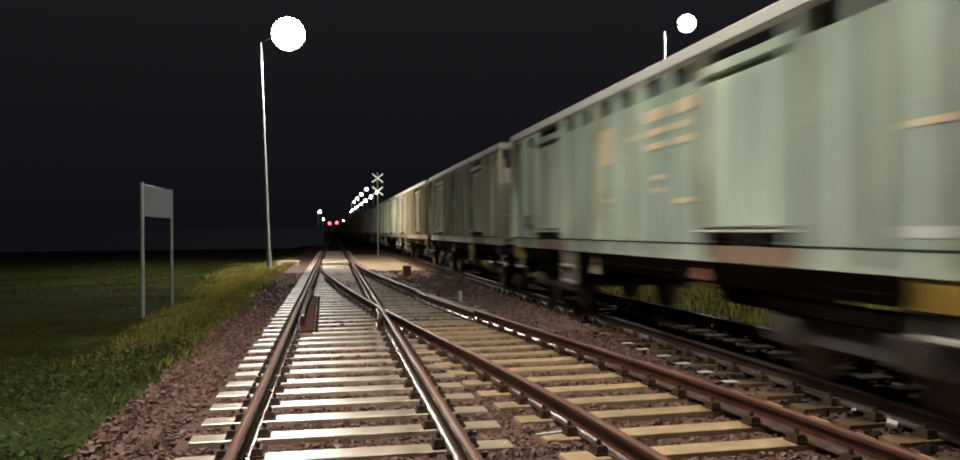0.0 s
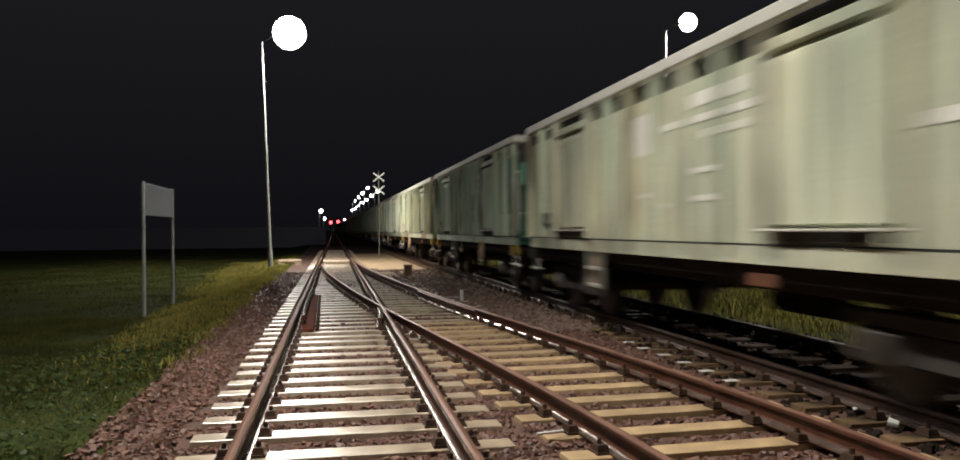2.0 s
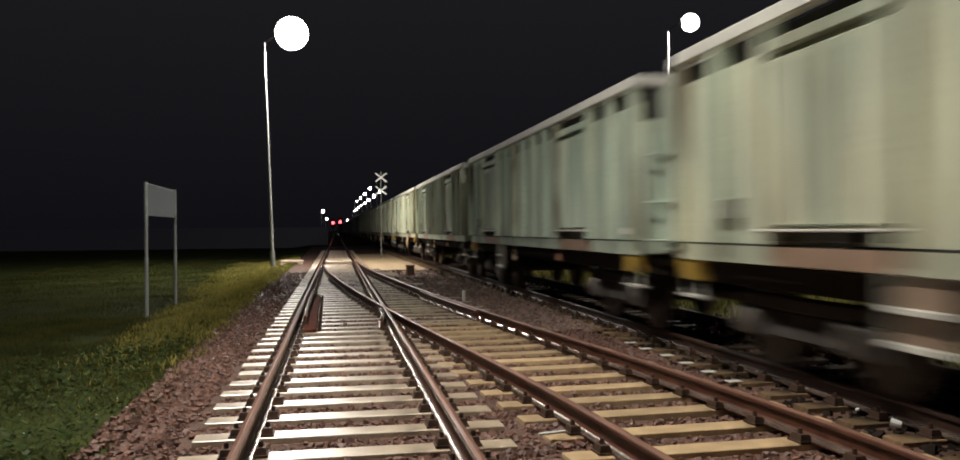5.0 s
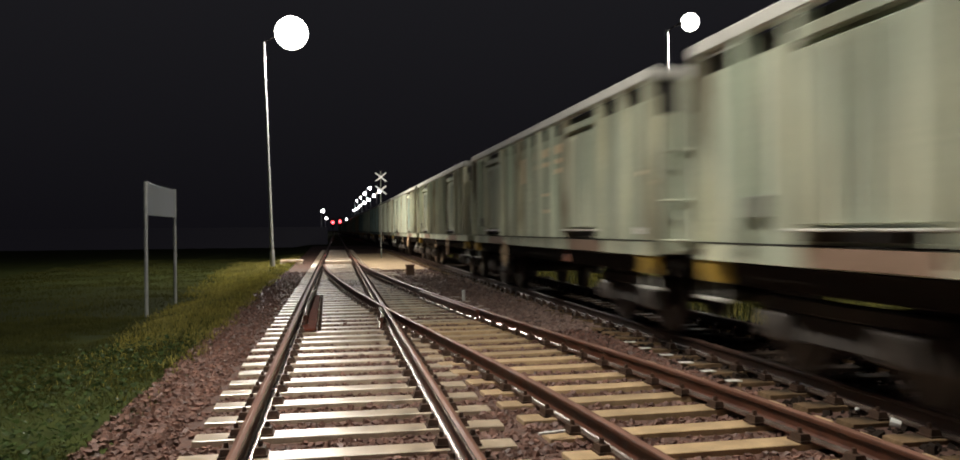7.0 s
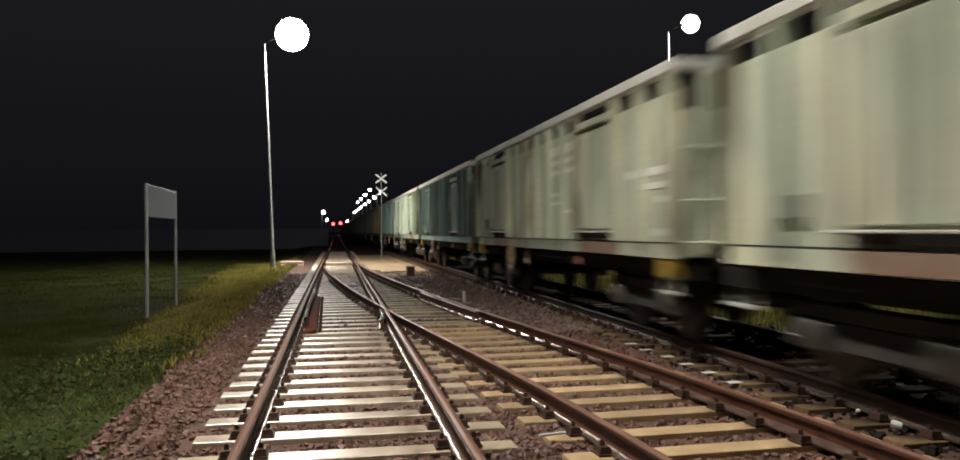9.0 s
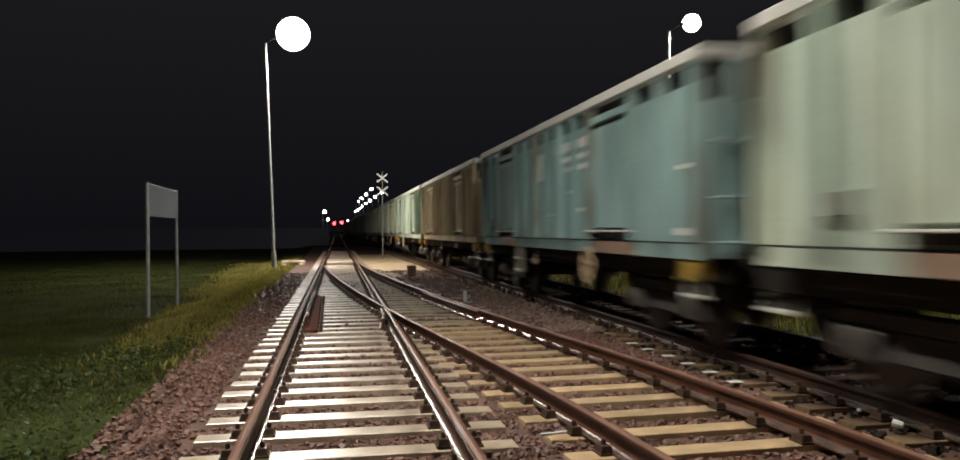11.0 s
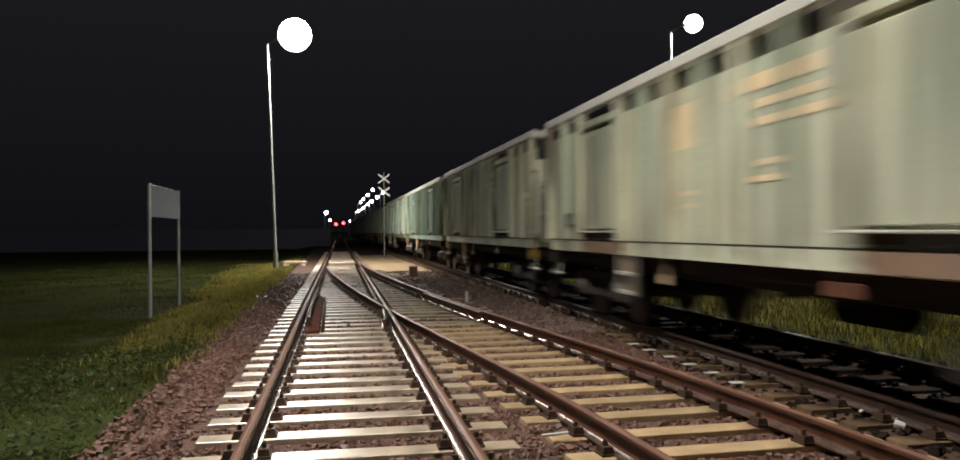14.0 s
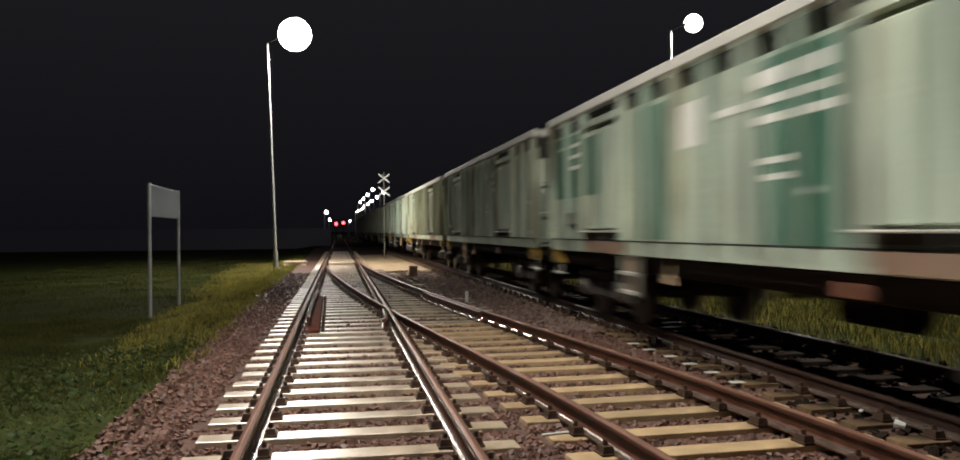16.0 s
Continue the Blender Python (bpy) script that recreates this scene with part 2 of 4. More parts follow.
def main_x(y):
    """Centre of the straight track, which bears half a degree away from the through track."""
    return 0.107 + 0.0093 * y


def siding(y):
    """Offset of the diverging track from the straight one."""
    p = sorted(SIDING)
    ys, xs = [a for a, _ in p], [b for _, b in p]
    w = [float(np.interp(y + d, ys, xs)) for d in (-2.4, -1.2, 0, 1.2, 2.4)]
    return sum(w) / 5


def lay(x, y):
    """Height of the ground: level ballast, falling to the grass on one side and the ditch on the other."""
    def ease(a, b, v):
        k = min(1, max(0, (v - a) / (b - a)))
        return k * k * (3 - 2 * k)
    z = -0.055 - 0.30 * ease(-1.7, -4.2, x) - 0.25 * ease(7.6, 9.5, x)
    rough = 0.03 + 0.10 * max(ease(-2.0, -4.0, x), ease(8, 10, x))
    return z + rough * noise.noise((x * 0.5, y * 0.5, 0)) + 0.3 * rough * noise.noise((x * 2.1, y * 2.1, 4))


def grid(name, xs, ys, height, mat, label, category, flags=None):
    verts = [(x, y, height(x, y)) for y in ys for x in xs]
    n = len(xs)
    faces = [(j * n + i, j * n + i + 1, (j + 1) * n + i + 1, (j + 1) * n + i) for j in range(len(ys) - 1) for i in range(n - 1)]
    ob = soup(name, verts, faces, mat, "structure", label, category)
    for p in ob.data.polygons:
        p.use_smooth = True
    return ob


near_x = list(np.arange(-16, 20.01, 0.4))
near_y = list(np.arange(-12, 60.01, 0.6))
far = [70, 90, 130, 200, 350, 700, 1500, 3000]
ground = grid("ground", [-v for v in far[::-1]] + [-50, -35, -24] + near_x + [26, 36, 50] + far, [-v for v in far[::-1]] + [-40, -24] + near_y + far, lay, SOIL,
              "dark grassy earth beside the railway at night", "ground")
# Glowing sheet in the horizon sky's colour imitates mist over the dark ground.
MIST_GLOW = glowing("painted_mist_glow", (0.0050, 0.0046, 0.0062), 1.0)
MIST_GLOW.node_tree.nodes["Principled BSDF"].inputs["Base Color"].default_value = (0.002, 0.002, 0.002, 1)
soup("backdrop", [(-160, 100, -0.6), (0.0, 100, -0.6), (0.0, 100, 2.0), (-160, 100, 2.0)], [(0, 1, 2, 3)], MIST_GLOW, "structure",
     "dim glowing sheet painted as misty distance beyond the field", "backdrop")
bed = grid("ballast_bed", list(np.arange(-1.85, 7.1, 0.3)), list(np.arange(-12, 90, 0.6)),
           lambda x, y: lay(x, y) + (0.012 if -1.7 < x < 6.8 else -0.08), BED, "reddish brown crushed stone track bed", "track bed")


# ---------------------------------------------------------------- tracks
HALF = ((-0.072, 0.0), (-0.072, 0.011), (-0.055, 0.0135), (-0.036, 0.0195), (-0.022, 0.030), (-0.011, 0.045), (-0.011, 0.12), (-0.036, 0.135), (-0.036, 0.152), (-0.034, 0.158), (-0.029, 0.1625), (-0.005, 0.172))
PROFILE = list(HALF) + [(-x, z) for x, z in reversed(HALF)]


def rail(name, line, parent, label="", top=RAIL_TOP, gauge=1, steel=RUST_SHADED, crown=LIT_HEAD, rubbed=POLISHED):
    """A rail swept along points (x, y); its worn head is bright, its rusty flanks carry painted shade."""
    bm = bmesh.new()
    rings = []
    for i, (x, y) in enumerate(line):
        a, b = line[max(0, i - 1)], line[min(len(line) - 1, i + 1)]
        d = Vector((b[0] - a[0], b[1] - a[1], 0)).normalized()
        side = Vector((d.y, -d.x, 0))
        rings.append([bm.verts.new((x + side.x * u, y + side.y * u, top - 0.172 + w)) for u, w in PROFILE])
    n = len(PROFILE)
    for r0, r1 in zip(rings, rings[1:]):
        for i in range(n):
            f = bm.faces.new((r0[i], r0[(i + 1) % n], r1[(i + 1) % n], r1[i]))
            k = min(i, n - 2 - i)          # same number on both flanks
            if k in (1, 2, 3):
                f.material_index = 1       # wet upper face of the foot
            elif k in (10, 11):
                f.material_index = 2       # running surface
            elif k in (7, 8, 9):           # side of the head, rubbed bright where the flanges run
                f.material_index = 3 if gauge and (i > n // 2) == (gauge > 0) else 0
    bm.faces.new(rings[0][::-1])
    bm.faces.new(rings[-1])
    bmesh.ops.recalc_face_normals(bm, faces=bm.faces[:])
    return part(name, bm, (steel, WET_STEEL, crown, rubbed), parent, label)


def sleeper_mesh(length, mat=CONCRETE, middle=None):
    bm = bmesh.new()
    box(bm, -length / 2, length / 2, -0.135, 0.135, -0.20, 0.0, 0.018)
    bevel(bm, 0.005)
    # Second, darker material between the rail seats.
    if middle:
        for x in (-0.70, 0.70):
            bmesh.ops.bisect_plane(bm, geom=bm.verts[:] + bm.edges[:] + bm.faces[:], plane_co=(x, 0, 0), plane_no=(1, 0.25, 0))
        for f in bm.faces:
            f.material_index = int(abs(f.calc_center_median().x) < 0.72)
    me = bpy.data.meshes.new("sleeper")
    bm.to_mesh(me)
    bm.free()
    for m in (mat, middle) if middle else (mat,):
        me.materials.append(m)
    return me


def fastening_mesh():
    bm = bmesh.new()
    box(bm, -0.17, 0.17, -0.085, 0.085, 0.0, 0.016)
    for s in (-1, 1):
        box(bm, s * 0.115 - 0.045, s * 0.115 + 0.045, -0.07, 0.07, 0.016, 0.062, 0.010)
        rod(bm, (s * 0.118, 0, 0.062), (s * 0.118, 0, 0.10), 0.02, 0.017, 6)
    me = bpy.data.meshes.new("fastening")
    bm.to_mesh(me)
    bm.free()
    me.materials.append(CLIP)
    return me


SLEEPER, TAN_SLEEPER, DARK_SLEEPER, FASTENING = sleeper_mesh(2.44), sleeper_mesh(2.44, TAN_CONCRETE), sleeper_mesh(2.44, DARK_CONCRETE, BLACK_CONCRETE), fastening_mesh()
LONG = [sleeper_mesh(v) for v in (2.9, 3.3, 3.7, 4.1)]
STEP, START = 0.61, -9.065

main_track = tagged(blank("railway_track"), "straight railway track with wet concrete sleepers and worn rails", "railway track")
side_track = tagged(blank("railway_track"), "diverging siding rails with tan concrete sleepers and rusty flanks", "railway track")
train_track = tagged(blank("railway_track"), "through track that the freight train runs on", "railway track")

for s in (-1, 1):
    rail("rail", [(main_x(y) + s * GAUGE / 2, y) for y in (-14, 20, 60, 140, 320)], main_track, gauge=-s)
    rail("rail", [(TRAIN_X + s * GAUGE / 2, y) for y in (-420, -40, 20, 60, 140, 320, 520)], train_track, gauge=-s, steel=DARK_RAIL, crown=DARK_RAIL, rubbed=WHEEL_STEEL)
left_line = [(main_x(y) + siding(y) - GAUGE / 2, y) for y in np.arange(-12, 36.1, 0.8)]
right_line = [(main_x(y) + siding(y) + GAUGE / 2, y) for y in np.arange(-12, 44.1, 0.8)]
rail("rail", left_line, side_track, "curved closure rail with a pointed blade", gauge=0)
rail("rail", right_line, side_track, gauge=0)
# check rails beside the running rails, opposite the crossing
rail("check_rail", [(main_x(y) - GAUGE / 2 + d, y) for y, d in ((14.2, 0.16), (15.2, 0.115), (19.8, 0.115), (20.8, 0.16))],
     main_track, "short polished check rail", RAIL_TOP + 0.015, crown=POLISHED)
rail("check_rail", [(main_x(y) + siding(y) + GAUGE / 2 - 0.115, y) for y in (14.5, 15.5, 16.5, 17.5, 18.5, 19.5)], side_track,
     "short check rail", RAIL_TOP, 0)
rail("wing_rail", [(main_x(y) + GAUGE / 2 - d, y) for y, d in ((13.6, 0.16), (14.4, 0.10), (15.6, 0.08))], main_track, "polished wing rail of the crossing", crown=POLISHED)
# ribbed cover between the rails
bm = bmesh.new()
box(bm, main_x(17) - 0.71, main_x(17) - 0.45, 13.5, 20.6, 0.0, 0.05)
bevel(bm, 0.015)
part("cover_plate", bm, COVER, main_track, "rust brown steel cover plate")
for i in range(16):
    bm = bmesh.new()
    rod(bm, (main_x(17) - 0.405, 13.7 + i * 0.44, -0.01), (main_x(17) - 0.405, 13.7 + i * 0.44, 0.07), 0.03, 0.025, 8)
    part("bolt", bm, CLIP, main_track)

rng = random.Random(4)
count = int((70 - START) / STEP)
for i in range(count):
    y = START + i * STEP
    tilt = rng.uniform(-0.5, 0.5)
    off = siding(y)
    x0 = main_x(y)
    if 14.5 < y < 42:
        k = min(3, int((off + 0.15) / 0.42))
        me = SLEEPER if off < 0.15 else LONG[k]
        x0 = main_x(y) + (0 if off < 0.15 else (2.9 + 0.4 * k - 2.44) / 2)
    else:
        me = SLEEPER
    share("sleeper", me, main_track, pose(x0 + rng.uniform(-0.02, 0.02), y, rng.uniform(-0.006, 0.004), 0, 0, tilt))
    for s in (-1, 1):
        share("fastening", FASTENING, main_track, pose(main_x(y) + s * GAUGE / 2, y, 0.001))
    if y < 40:
        slope = math.degrees(math.atan(siding(y - 0.5) - siding(y + 0.5)))
        if y <= 14.5:
            share("sleeper", TAN_SLEEPER, side_track, pose(main_x(y) + off + 0.08 + rng.uniform(-0.03, 0.03), y + 0.18, rng.uniform(-0.006, 0.004), 0, 0, slope * 0.5 + tilt))
        for s in (-1, 1):
            if off > 0.5 or s > 0:
                share("fastening", FASTENING, side_track, pose(main_x(y) + off + s * GAUGE / 2, y + (0.18 if y <= 14.5 else 0), 0.001, 0, 0, slope))
    share("sleeper", DARK_SLEEPER, train_track, pose(TRAIN_X + rng.uniform(-0.02, 0.02), y + 0.1, rng.uniform(-0.006, 0.004), 0, 0, tilt))
    for s in (-1, 1):
        share("fastening", FASTENING, train_track, pose(TRAIN_X + s * GAUGE / 2, y + 0.1, 0.001))


# ---------------------------------------------------------------- lamps
def street_lamp(x, y, height, arm, label, glass=LAMP_GLASS, radius=0.80, thick=0.075, lean=0.0, watts=0, cone=0):
    """A tapered steel pole with a short arm and a lit globe as large as its glare."""
    z0 = lay(x, y) - 0.05
    lamp = tagged(blank("street_lamp"), label, "street lamp", "lamps along the railway")
    lamp.matrix_basis = pose(x, y, z0, 0, lean, 0)
    top = height - z0
    bm = bmesh.new()
    rod(bm, (0, 0, 0), (0, 0, top - 0.4), thick * 1.35, thick * 0.75, 12)
    part("pole", bm, GALVANISED, lamp)
    bm = bmesh.new()
    rod(bm, (0, 0, 0), (0, 0, 0.9), thick * 1.9, thick * 1.7, 12)
    part("pole_base", bm, GALVANISED, lamp)
    bm = bmesh.new()
    rod(bm, (0, 0, top - 0.42), (arm * 0.5, 0, top - 0.1), thick * 0.36, thick * 0.3, 8)
    rod(bm, (arm * 0.5, 0, top - 0.1), (arm, 0, top), thick * 0.3, thick * 0.3, 8)
    part("arm", bm, UNDERFRAME, lamp)
    bm = bmesh.new()
    rod(bm, (arm * 0.5, 0, top - 0.1), (arm, 0, top), thick * 0.9, thick * 1.1, 10)
    part("lamp_head", bm, UNDERFRAME, lamp)
    # Oversized globe: the bloom around the lamp is built into its size.
    bm = bmesh.new()
    ball(bm, (arm, 0, top), radius)
    for f in bm.faces:
        f.smooth = True
    part("diffuser", bm, glass, lamp, "glaring white lit globe, sized as the lamp's bloom")
    if watts:
        data = bpy.data.lights.new("lamp_light", "SPOT" if cone else "AREA")
        data.energy, data.color = watts, (1.0, 0.95, 0.86)
        if cone:      # shielded head with a sharp cut-off
            data.spot_size, data.spot_blend, data.shadow_soft_size = radians(cone), 1.0, 0.25
        else:
            data.shape, data.size = "DISK", 0.6
        light = new("lamp_light", data)
        light.matrix_basis = pose(x + arm + math.sin(radians(lean)) * top, y, z0 + top - radius - 0.06)
    return lamp


street_lamp(-2.42, 39.0, 10.40, 1.22, "tall galvanised street lamp with glaring white light beside the track", radius=0.74, thick=0.062, lean=-1.7, watts=2550)
street_lamp(15.25, 36.5, 10.93, 1.1, "tall street lamp with white light beyond the train", radius=0.41, watts=2800)
street_lamp(15.25, 8.1, 10.93, 1.1, "tall street lamp with white light beyond the train", radius=0.41, watts=2800)
street_lamp(-2.75, 6.7, 11.0, 1.25, "tall street lamp with white light at the trackside", NEAR_GLASS, 0.5, watts=6500, cone=152)
for i in range(8):
    street_lamp(11.3, 199 + i * 28.4, 10.6, 0.8, "distant street lamp with white light along the platform", FAR_GLASS, 0.38, 0.11)
for i in range(4):
    street_lamp(8.9, 199 + i * 28.4, 11.3, 0.8, "distant street lamp with white light along the platform", FAR_GLASS, 0.33, 0.11)
street_lamp(-2.8, 400, 10.6, 0.8, "distant street lamp with white light along the track", FAR_GLASS, 0.75, 0.25)
street_lamp(10.2, 500, 7.7, 0.8, "distant street lamp with white light beyond the signals", FAR_GLASS, 0.45, 0.2)
street_lamp(-1.5, 650, 10.6, 0.8, "distant street lamp with white light along the track", FAR_GLASS, 0.85, 0.25)


def red_signal(x, y, z, r):
    sig = tagged(blank("railway_signal"), "railway signal post showing a bright red light", "railway signal", "red signals")
    sig.matrix_basis = pose(x, y, lay(x, y) - 0.05)
    bm = bmesh.new()
    rod(bm, (0, 0.15, 0), (0, 0.15, z + 0.6), 0.06)
    part("post", bm, UNDERFRAME, sig)
    bm = bmesh.new()
    box(bm, -0.35, 0.35, 0.02, 0.22, z - 0.7, z + 0.7)
    part("signal_head", bevel(bm, 0.05), UNDERFRAME, sig)
    bm = bmesh.new()
    rod(bm, (0, -0.08, z), (0, 0.02, z), r, r, 20)
    part("lens", bm, RED_GLASS, sig, "glowing red lens")


red_signal(0.9, 150, 3.05, 0.26)
red_signal(2.15, 150, 3.2, 0.26)


# ---------------------------------------------------------------- name board and crossing sign
def name_board():
    board = tagged(blank("sign_board"), "grey metal board on two posts in the grass, turned edgewise", "sign board")
    x, y0, y1 = -4.05, 20.3, 24.0
    for y in (y0, y1):
        bm = bmesh.new()
        rod(bm, (x, y, lay(x, y) - 0.1), (x, y, 2.72), 0.042, 0.042, 12)
        part("post", bm, GALVANISED, board)
    bm = bmesh.new()
    box(bm, x - 0.02, x + 0.02, y0 + 0.04, y1 - 0.04, 1.96, 2.70)
    part("panel", bevel(bm, 0.008), SIGN_BACK, board, "dull grey metal panel")
    for z in (2.1, 2.55):
        bm = bmesh.new()
        box(bm, x - 0.05, x - 0.021, y0, y1, z - 0.02, z + 0.02)
        part("rail", bm, GALVANISED, board)


name_board()


def crossbuck(x, y):
    sign = tagged(blank("crossing_sign"), "slim post with two white crossbucks, one over the other", "crossing sign")
    sign.matrix_basis = pose(x, y, lay(x, y) - 0.05)
    bm = bmesh.new()
    rod(bm, (0, 0, 0), (0, 0, 5.1), 0.032)
    part("post", bm, BOX_GREY, sign)
    for z in (4.75, 4.0):
        for s in (-1, 1):
            bm = bmesh.new()
            box(bm, -0.40, 0.40, -0.012, 0.012, -0.042, 0.042)
            arm = part("crossbuck_arm", bevel(bm, 0.004), WHITE_PAINT, sign)
            arm.matrix_basis = pose(0, -0.06 - 0.013 * (s + 1), z, 0, 38 * s, 0)


crossbuck(3.05, 49.5)


# ---------------------------------------------------------------- freight wagons
LENGTH, SPEED, LEAD = 14.04, 14.04 / 0.66, 17.6
SILL, TOP = 1.23, 3.52
WALL_TOP, CHORD_LOW = 3.17, 3.37
DOORS = ((2.62, 4.42), (9.62, 11.42))
END = 0.62
WALL = 1.375      # outer face of the side sheets


def wagon_meshes():
    """Builds one open freight wagon: a list of (name, mesh, material or None for the paint, level, label)."""
    wagon = tagged(blank("freight_wagon"), "open freight wagon", "freight wagon", "freight train")
    L = LENGTH
    A, B = END, L - END
    painted = []

    def add(name, bm, mat=None, parent=wagon, label=""):
        ob = part(name, bm, mat or PALE, parent, label)
        if mat is None:
            painted.append(ob.name)
        return ob
    for s in (-1, 1):
        add("side_wall", bar(s * (WALL - 0.025) - 0.025, s * (WALL - 0.025) + 0.025, A, B, SILL + 0.16, WALL_TOP, 0.008))
        # Added dark backing blocks the view through the gap and paints its shade.
        add("inner_lining", bar(min(s * 1.285, s * 1.31), max(s * 1.285, s * 1.31), A + 0.05, B - 0.05, 2.9, CHORD_LOW - 0.003, 0), DARK, label="dark backing that paints the shade in the gap")
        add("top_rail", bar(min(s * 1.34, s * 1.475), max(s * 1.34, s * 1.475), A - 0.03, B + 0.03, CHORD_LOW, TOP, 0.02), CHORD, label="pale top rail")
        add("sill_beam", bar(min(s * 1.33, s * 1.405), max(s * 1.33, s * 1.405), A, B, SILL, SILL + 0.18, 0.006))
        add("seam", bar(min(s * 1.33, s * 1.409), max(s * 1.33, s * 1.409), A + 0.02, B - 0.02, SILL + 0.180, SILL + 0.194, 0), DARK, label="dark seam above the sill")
        # posts between the doors
        spans = ((A + 0.10, DOORS[0][0]), (DOORS[0][1], DOORS[1][0]), (DOORS[1][1], B - 0.10))
        for a, b in spans:
            n = max(2, round((b - a) / 0.92))
            for i in range(n + 1):
                y = a + (b - a) * i / n
                bm = bmesh.new()
                w = 0.085 if 0 < i < n else 0.07
                x0, x1 = s * 1.37, s * 1.49
                v = [bm.verts.new(p) for z in (SILL + 0.20, CHORD_LOW) for p in ((x0, y - w, z), (x1, y - w * 0.8, z), (x1, y + w * 0.8, z), (x0, y + w, z))]
                for f in ((0, 1, 5, 4), (1, 2, 6, 5), (2, 3, 7, 6), (3, 0, 4, 7), (0, 3, 2, 1), (4, 5, 6, 7)):
                    bm.faces.new([v[k] for k in f])
                bmesh.ops.recalc_face_normals(bm, faces=bm.faces[:])
                add("side_post", bm)
        for a, b in DOORS:
            def at(u, v):
                return (min(s * u, s * v), max(s * u, s * v))
            bm = bmesh.new()
            for y in (a + 0.08, (a + b) / 2 + 0.02):
                box(bm, *at(1.37, 1.44), y, y + (b - a) / 2 - 0.10, SILL + 0.36, WALL_TOP - 0.12)
            door = add("side_door", bevel(bm, 0.012))
            add("door_header", bar(*at(1.37, 1.47), a + 0.05, b - 0.05, WALL_TOP - 0.06, WALL_TOP + 0.05, 0.01), None, door)
            for u, v in ((a - 0.06, (a + b) / 2 - 0.06), ((a + b) / 2 + 0.06, b + 0.06)):
                add("door_shelf", bar(*at(1.37, 1.50), u, v, SILL + 0.305, SILL + 0.33, 0.006), CHORD, door, "pale worn door ledge")
            # Solid dark bar stands for the shade inside the slot.
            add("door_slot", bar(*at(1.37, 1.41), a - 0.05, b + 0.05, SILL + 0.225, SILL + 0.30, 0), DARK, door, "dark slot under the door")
            add("door_apron", bar(*at(1.406, 1.418), a + 0.05, b - 0.05, SILL + 0.01, SILL + 0.175, 0.003), DOOR_APRON, door, "rusty brown apron")
            for k in (0.3, 0.7):
                bm = bmesh.new()
                rod(bm, (s * 1.46, a + (b - a) * k, SILL + 0.4), (s * 1.46, a + (b - a) * k, WALL_TOP - 0.2), 0.018, None, 6)
                add("locking_bar", bm, None, door)
        # step frame hung below the sill beside each door
        x0, x1 = min(s * 1.36, s * 1.44), max(s * 1.36, s * 1.44)
        for y in (9.45,):
            hung = add("step", bar(min(s * 1.345, s * 1.36), max(s * 1.345, s * 1.36), y - 0.30, y + 0.30, 0.74, SILL, 0), DOOR_APRON, label="rusty hanging step frame with pale treads")
            for d in (-0.32, 0.26):
                add("stringer", bar(x0 + 0.01, x1 - 0.01, y + d, y + d + 0.06, 0.70, SILL, 0.004), BOX_GREY, hung)
            for z in (0.74, 0.99):
                add("tread", bar(x0, x1, y - 0.31, y + 0.31, z - 0.022, z + 0.022, 0.004), CHORD, hung, "pale worn tread")
        for y, z, mat in ((4.65, 1.03, BRAKE_RED), (8.25, 0.92, BRAKE_TAN)):
            bm = bmesh.new()
            box(bm, min(s * 1.33, s * 1.38), max(s * 1.33, s * 1.38), y - 0.11, y + 0.11, z, z + 0.12, 0.02)
            box(bm, min(s * 1.33, s * 1.35), max(s * 1.33, s * 1.35), y - 0.02, y + 0.02, z + 0.12, SILL)
            add("brake_bracket", bevel(bm, 0.01), mat, label="faded painted brake bracket")
        for yw in (4.7, 9.55):
            zw = 1.03
            bm = bmesh.new()
            ring = [[bm.verts.new((s * 1.40 + 0.028 * math.cos(b), yw + (0.27 + 0.028 * math.sin(b)) * math.cos(a), zw + (0.27 + 0.028 * math.sin(b)) * math.sin(a)))
                     for b in (0, 1.57, 3.14, 4.71)] for a in np.linspace(0, 2 * math.pi, 20, endpoint=False)]
            for k in range(20):
                for m in range(4):
                    bm.faces.new((ring[k][m], ring[k][(m + 1) % 4], ring[(k + 1) % 20][(m + 1) % 4], ring[(k + 1) % 20][m]))
            bmesh.ops.recalc_face_normals(bm, faces=bm.faces[:])
            wheel = add("brake_wheel", bm, BRAKE_TAN, label="dirty tan handbrake wheel")
            for a in (0.4, 1.66, 2.9, 4.2, 5.4):
                bm = bmesh.new()
                rod(bm, (s * 1.40, yw, zw), (s * 1.40, yw + 0.26 * math.cos(a), zw + 0.26 * math.sin(a)), 0.02, None, 6)
                add("spoke", bm, BRAKE_TAN, wheel)
        for y0, y1 in ((A + 0.05, A + 0.50), (B - 0.50, B - 0.05)):
            bm = bmesh.new()
            x0, x1 = (min(s * 1.30, s * 1.43), max(s * 1.30, s * 1.43))
            box(bm, x0, x1, y0, y1, 1.02, 1.06)
            box(bm, x0, x0 + 0.03, y0, y1, 1.06, 1.2)
            for y in (y0, y1 - 0.04):
                box(bm, x0, x1, y, y + 0.04, 1.06, 1.225)
            corner = add("corner_step", bm, YELLOW, label="yellow painted corner step")
            bm = bmesh.new()
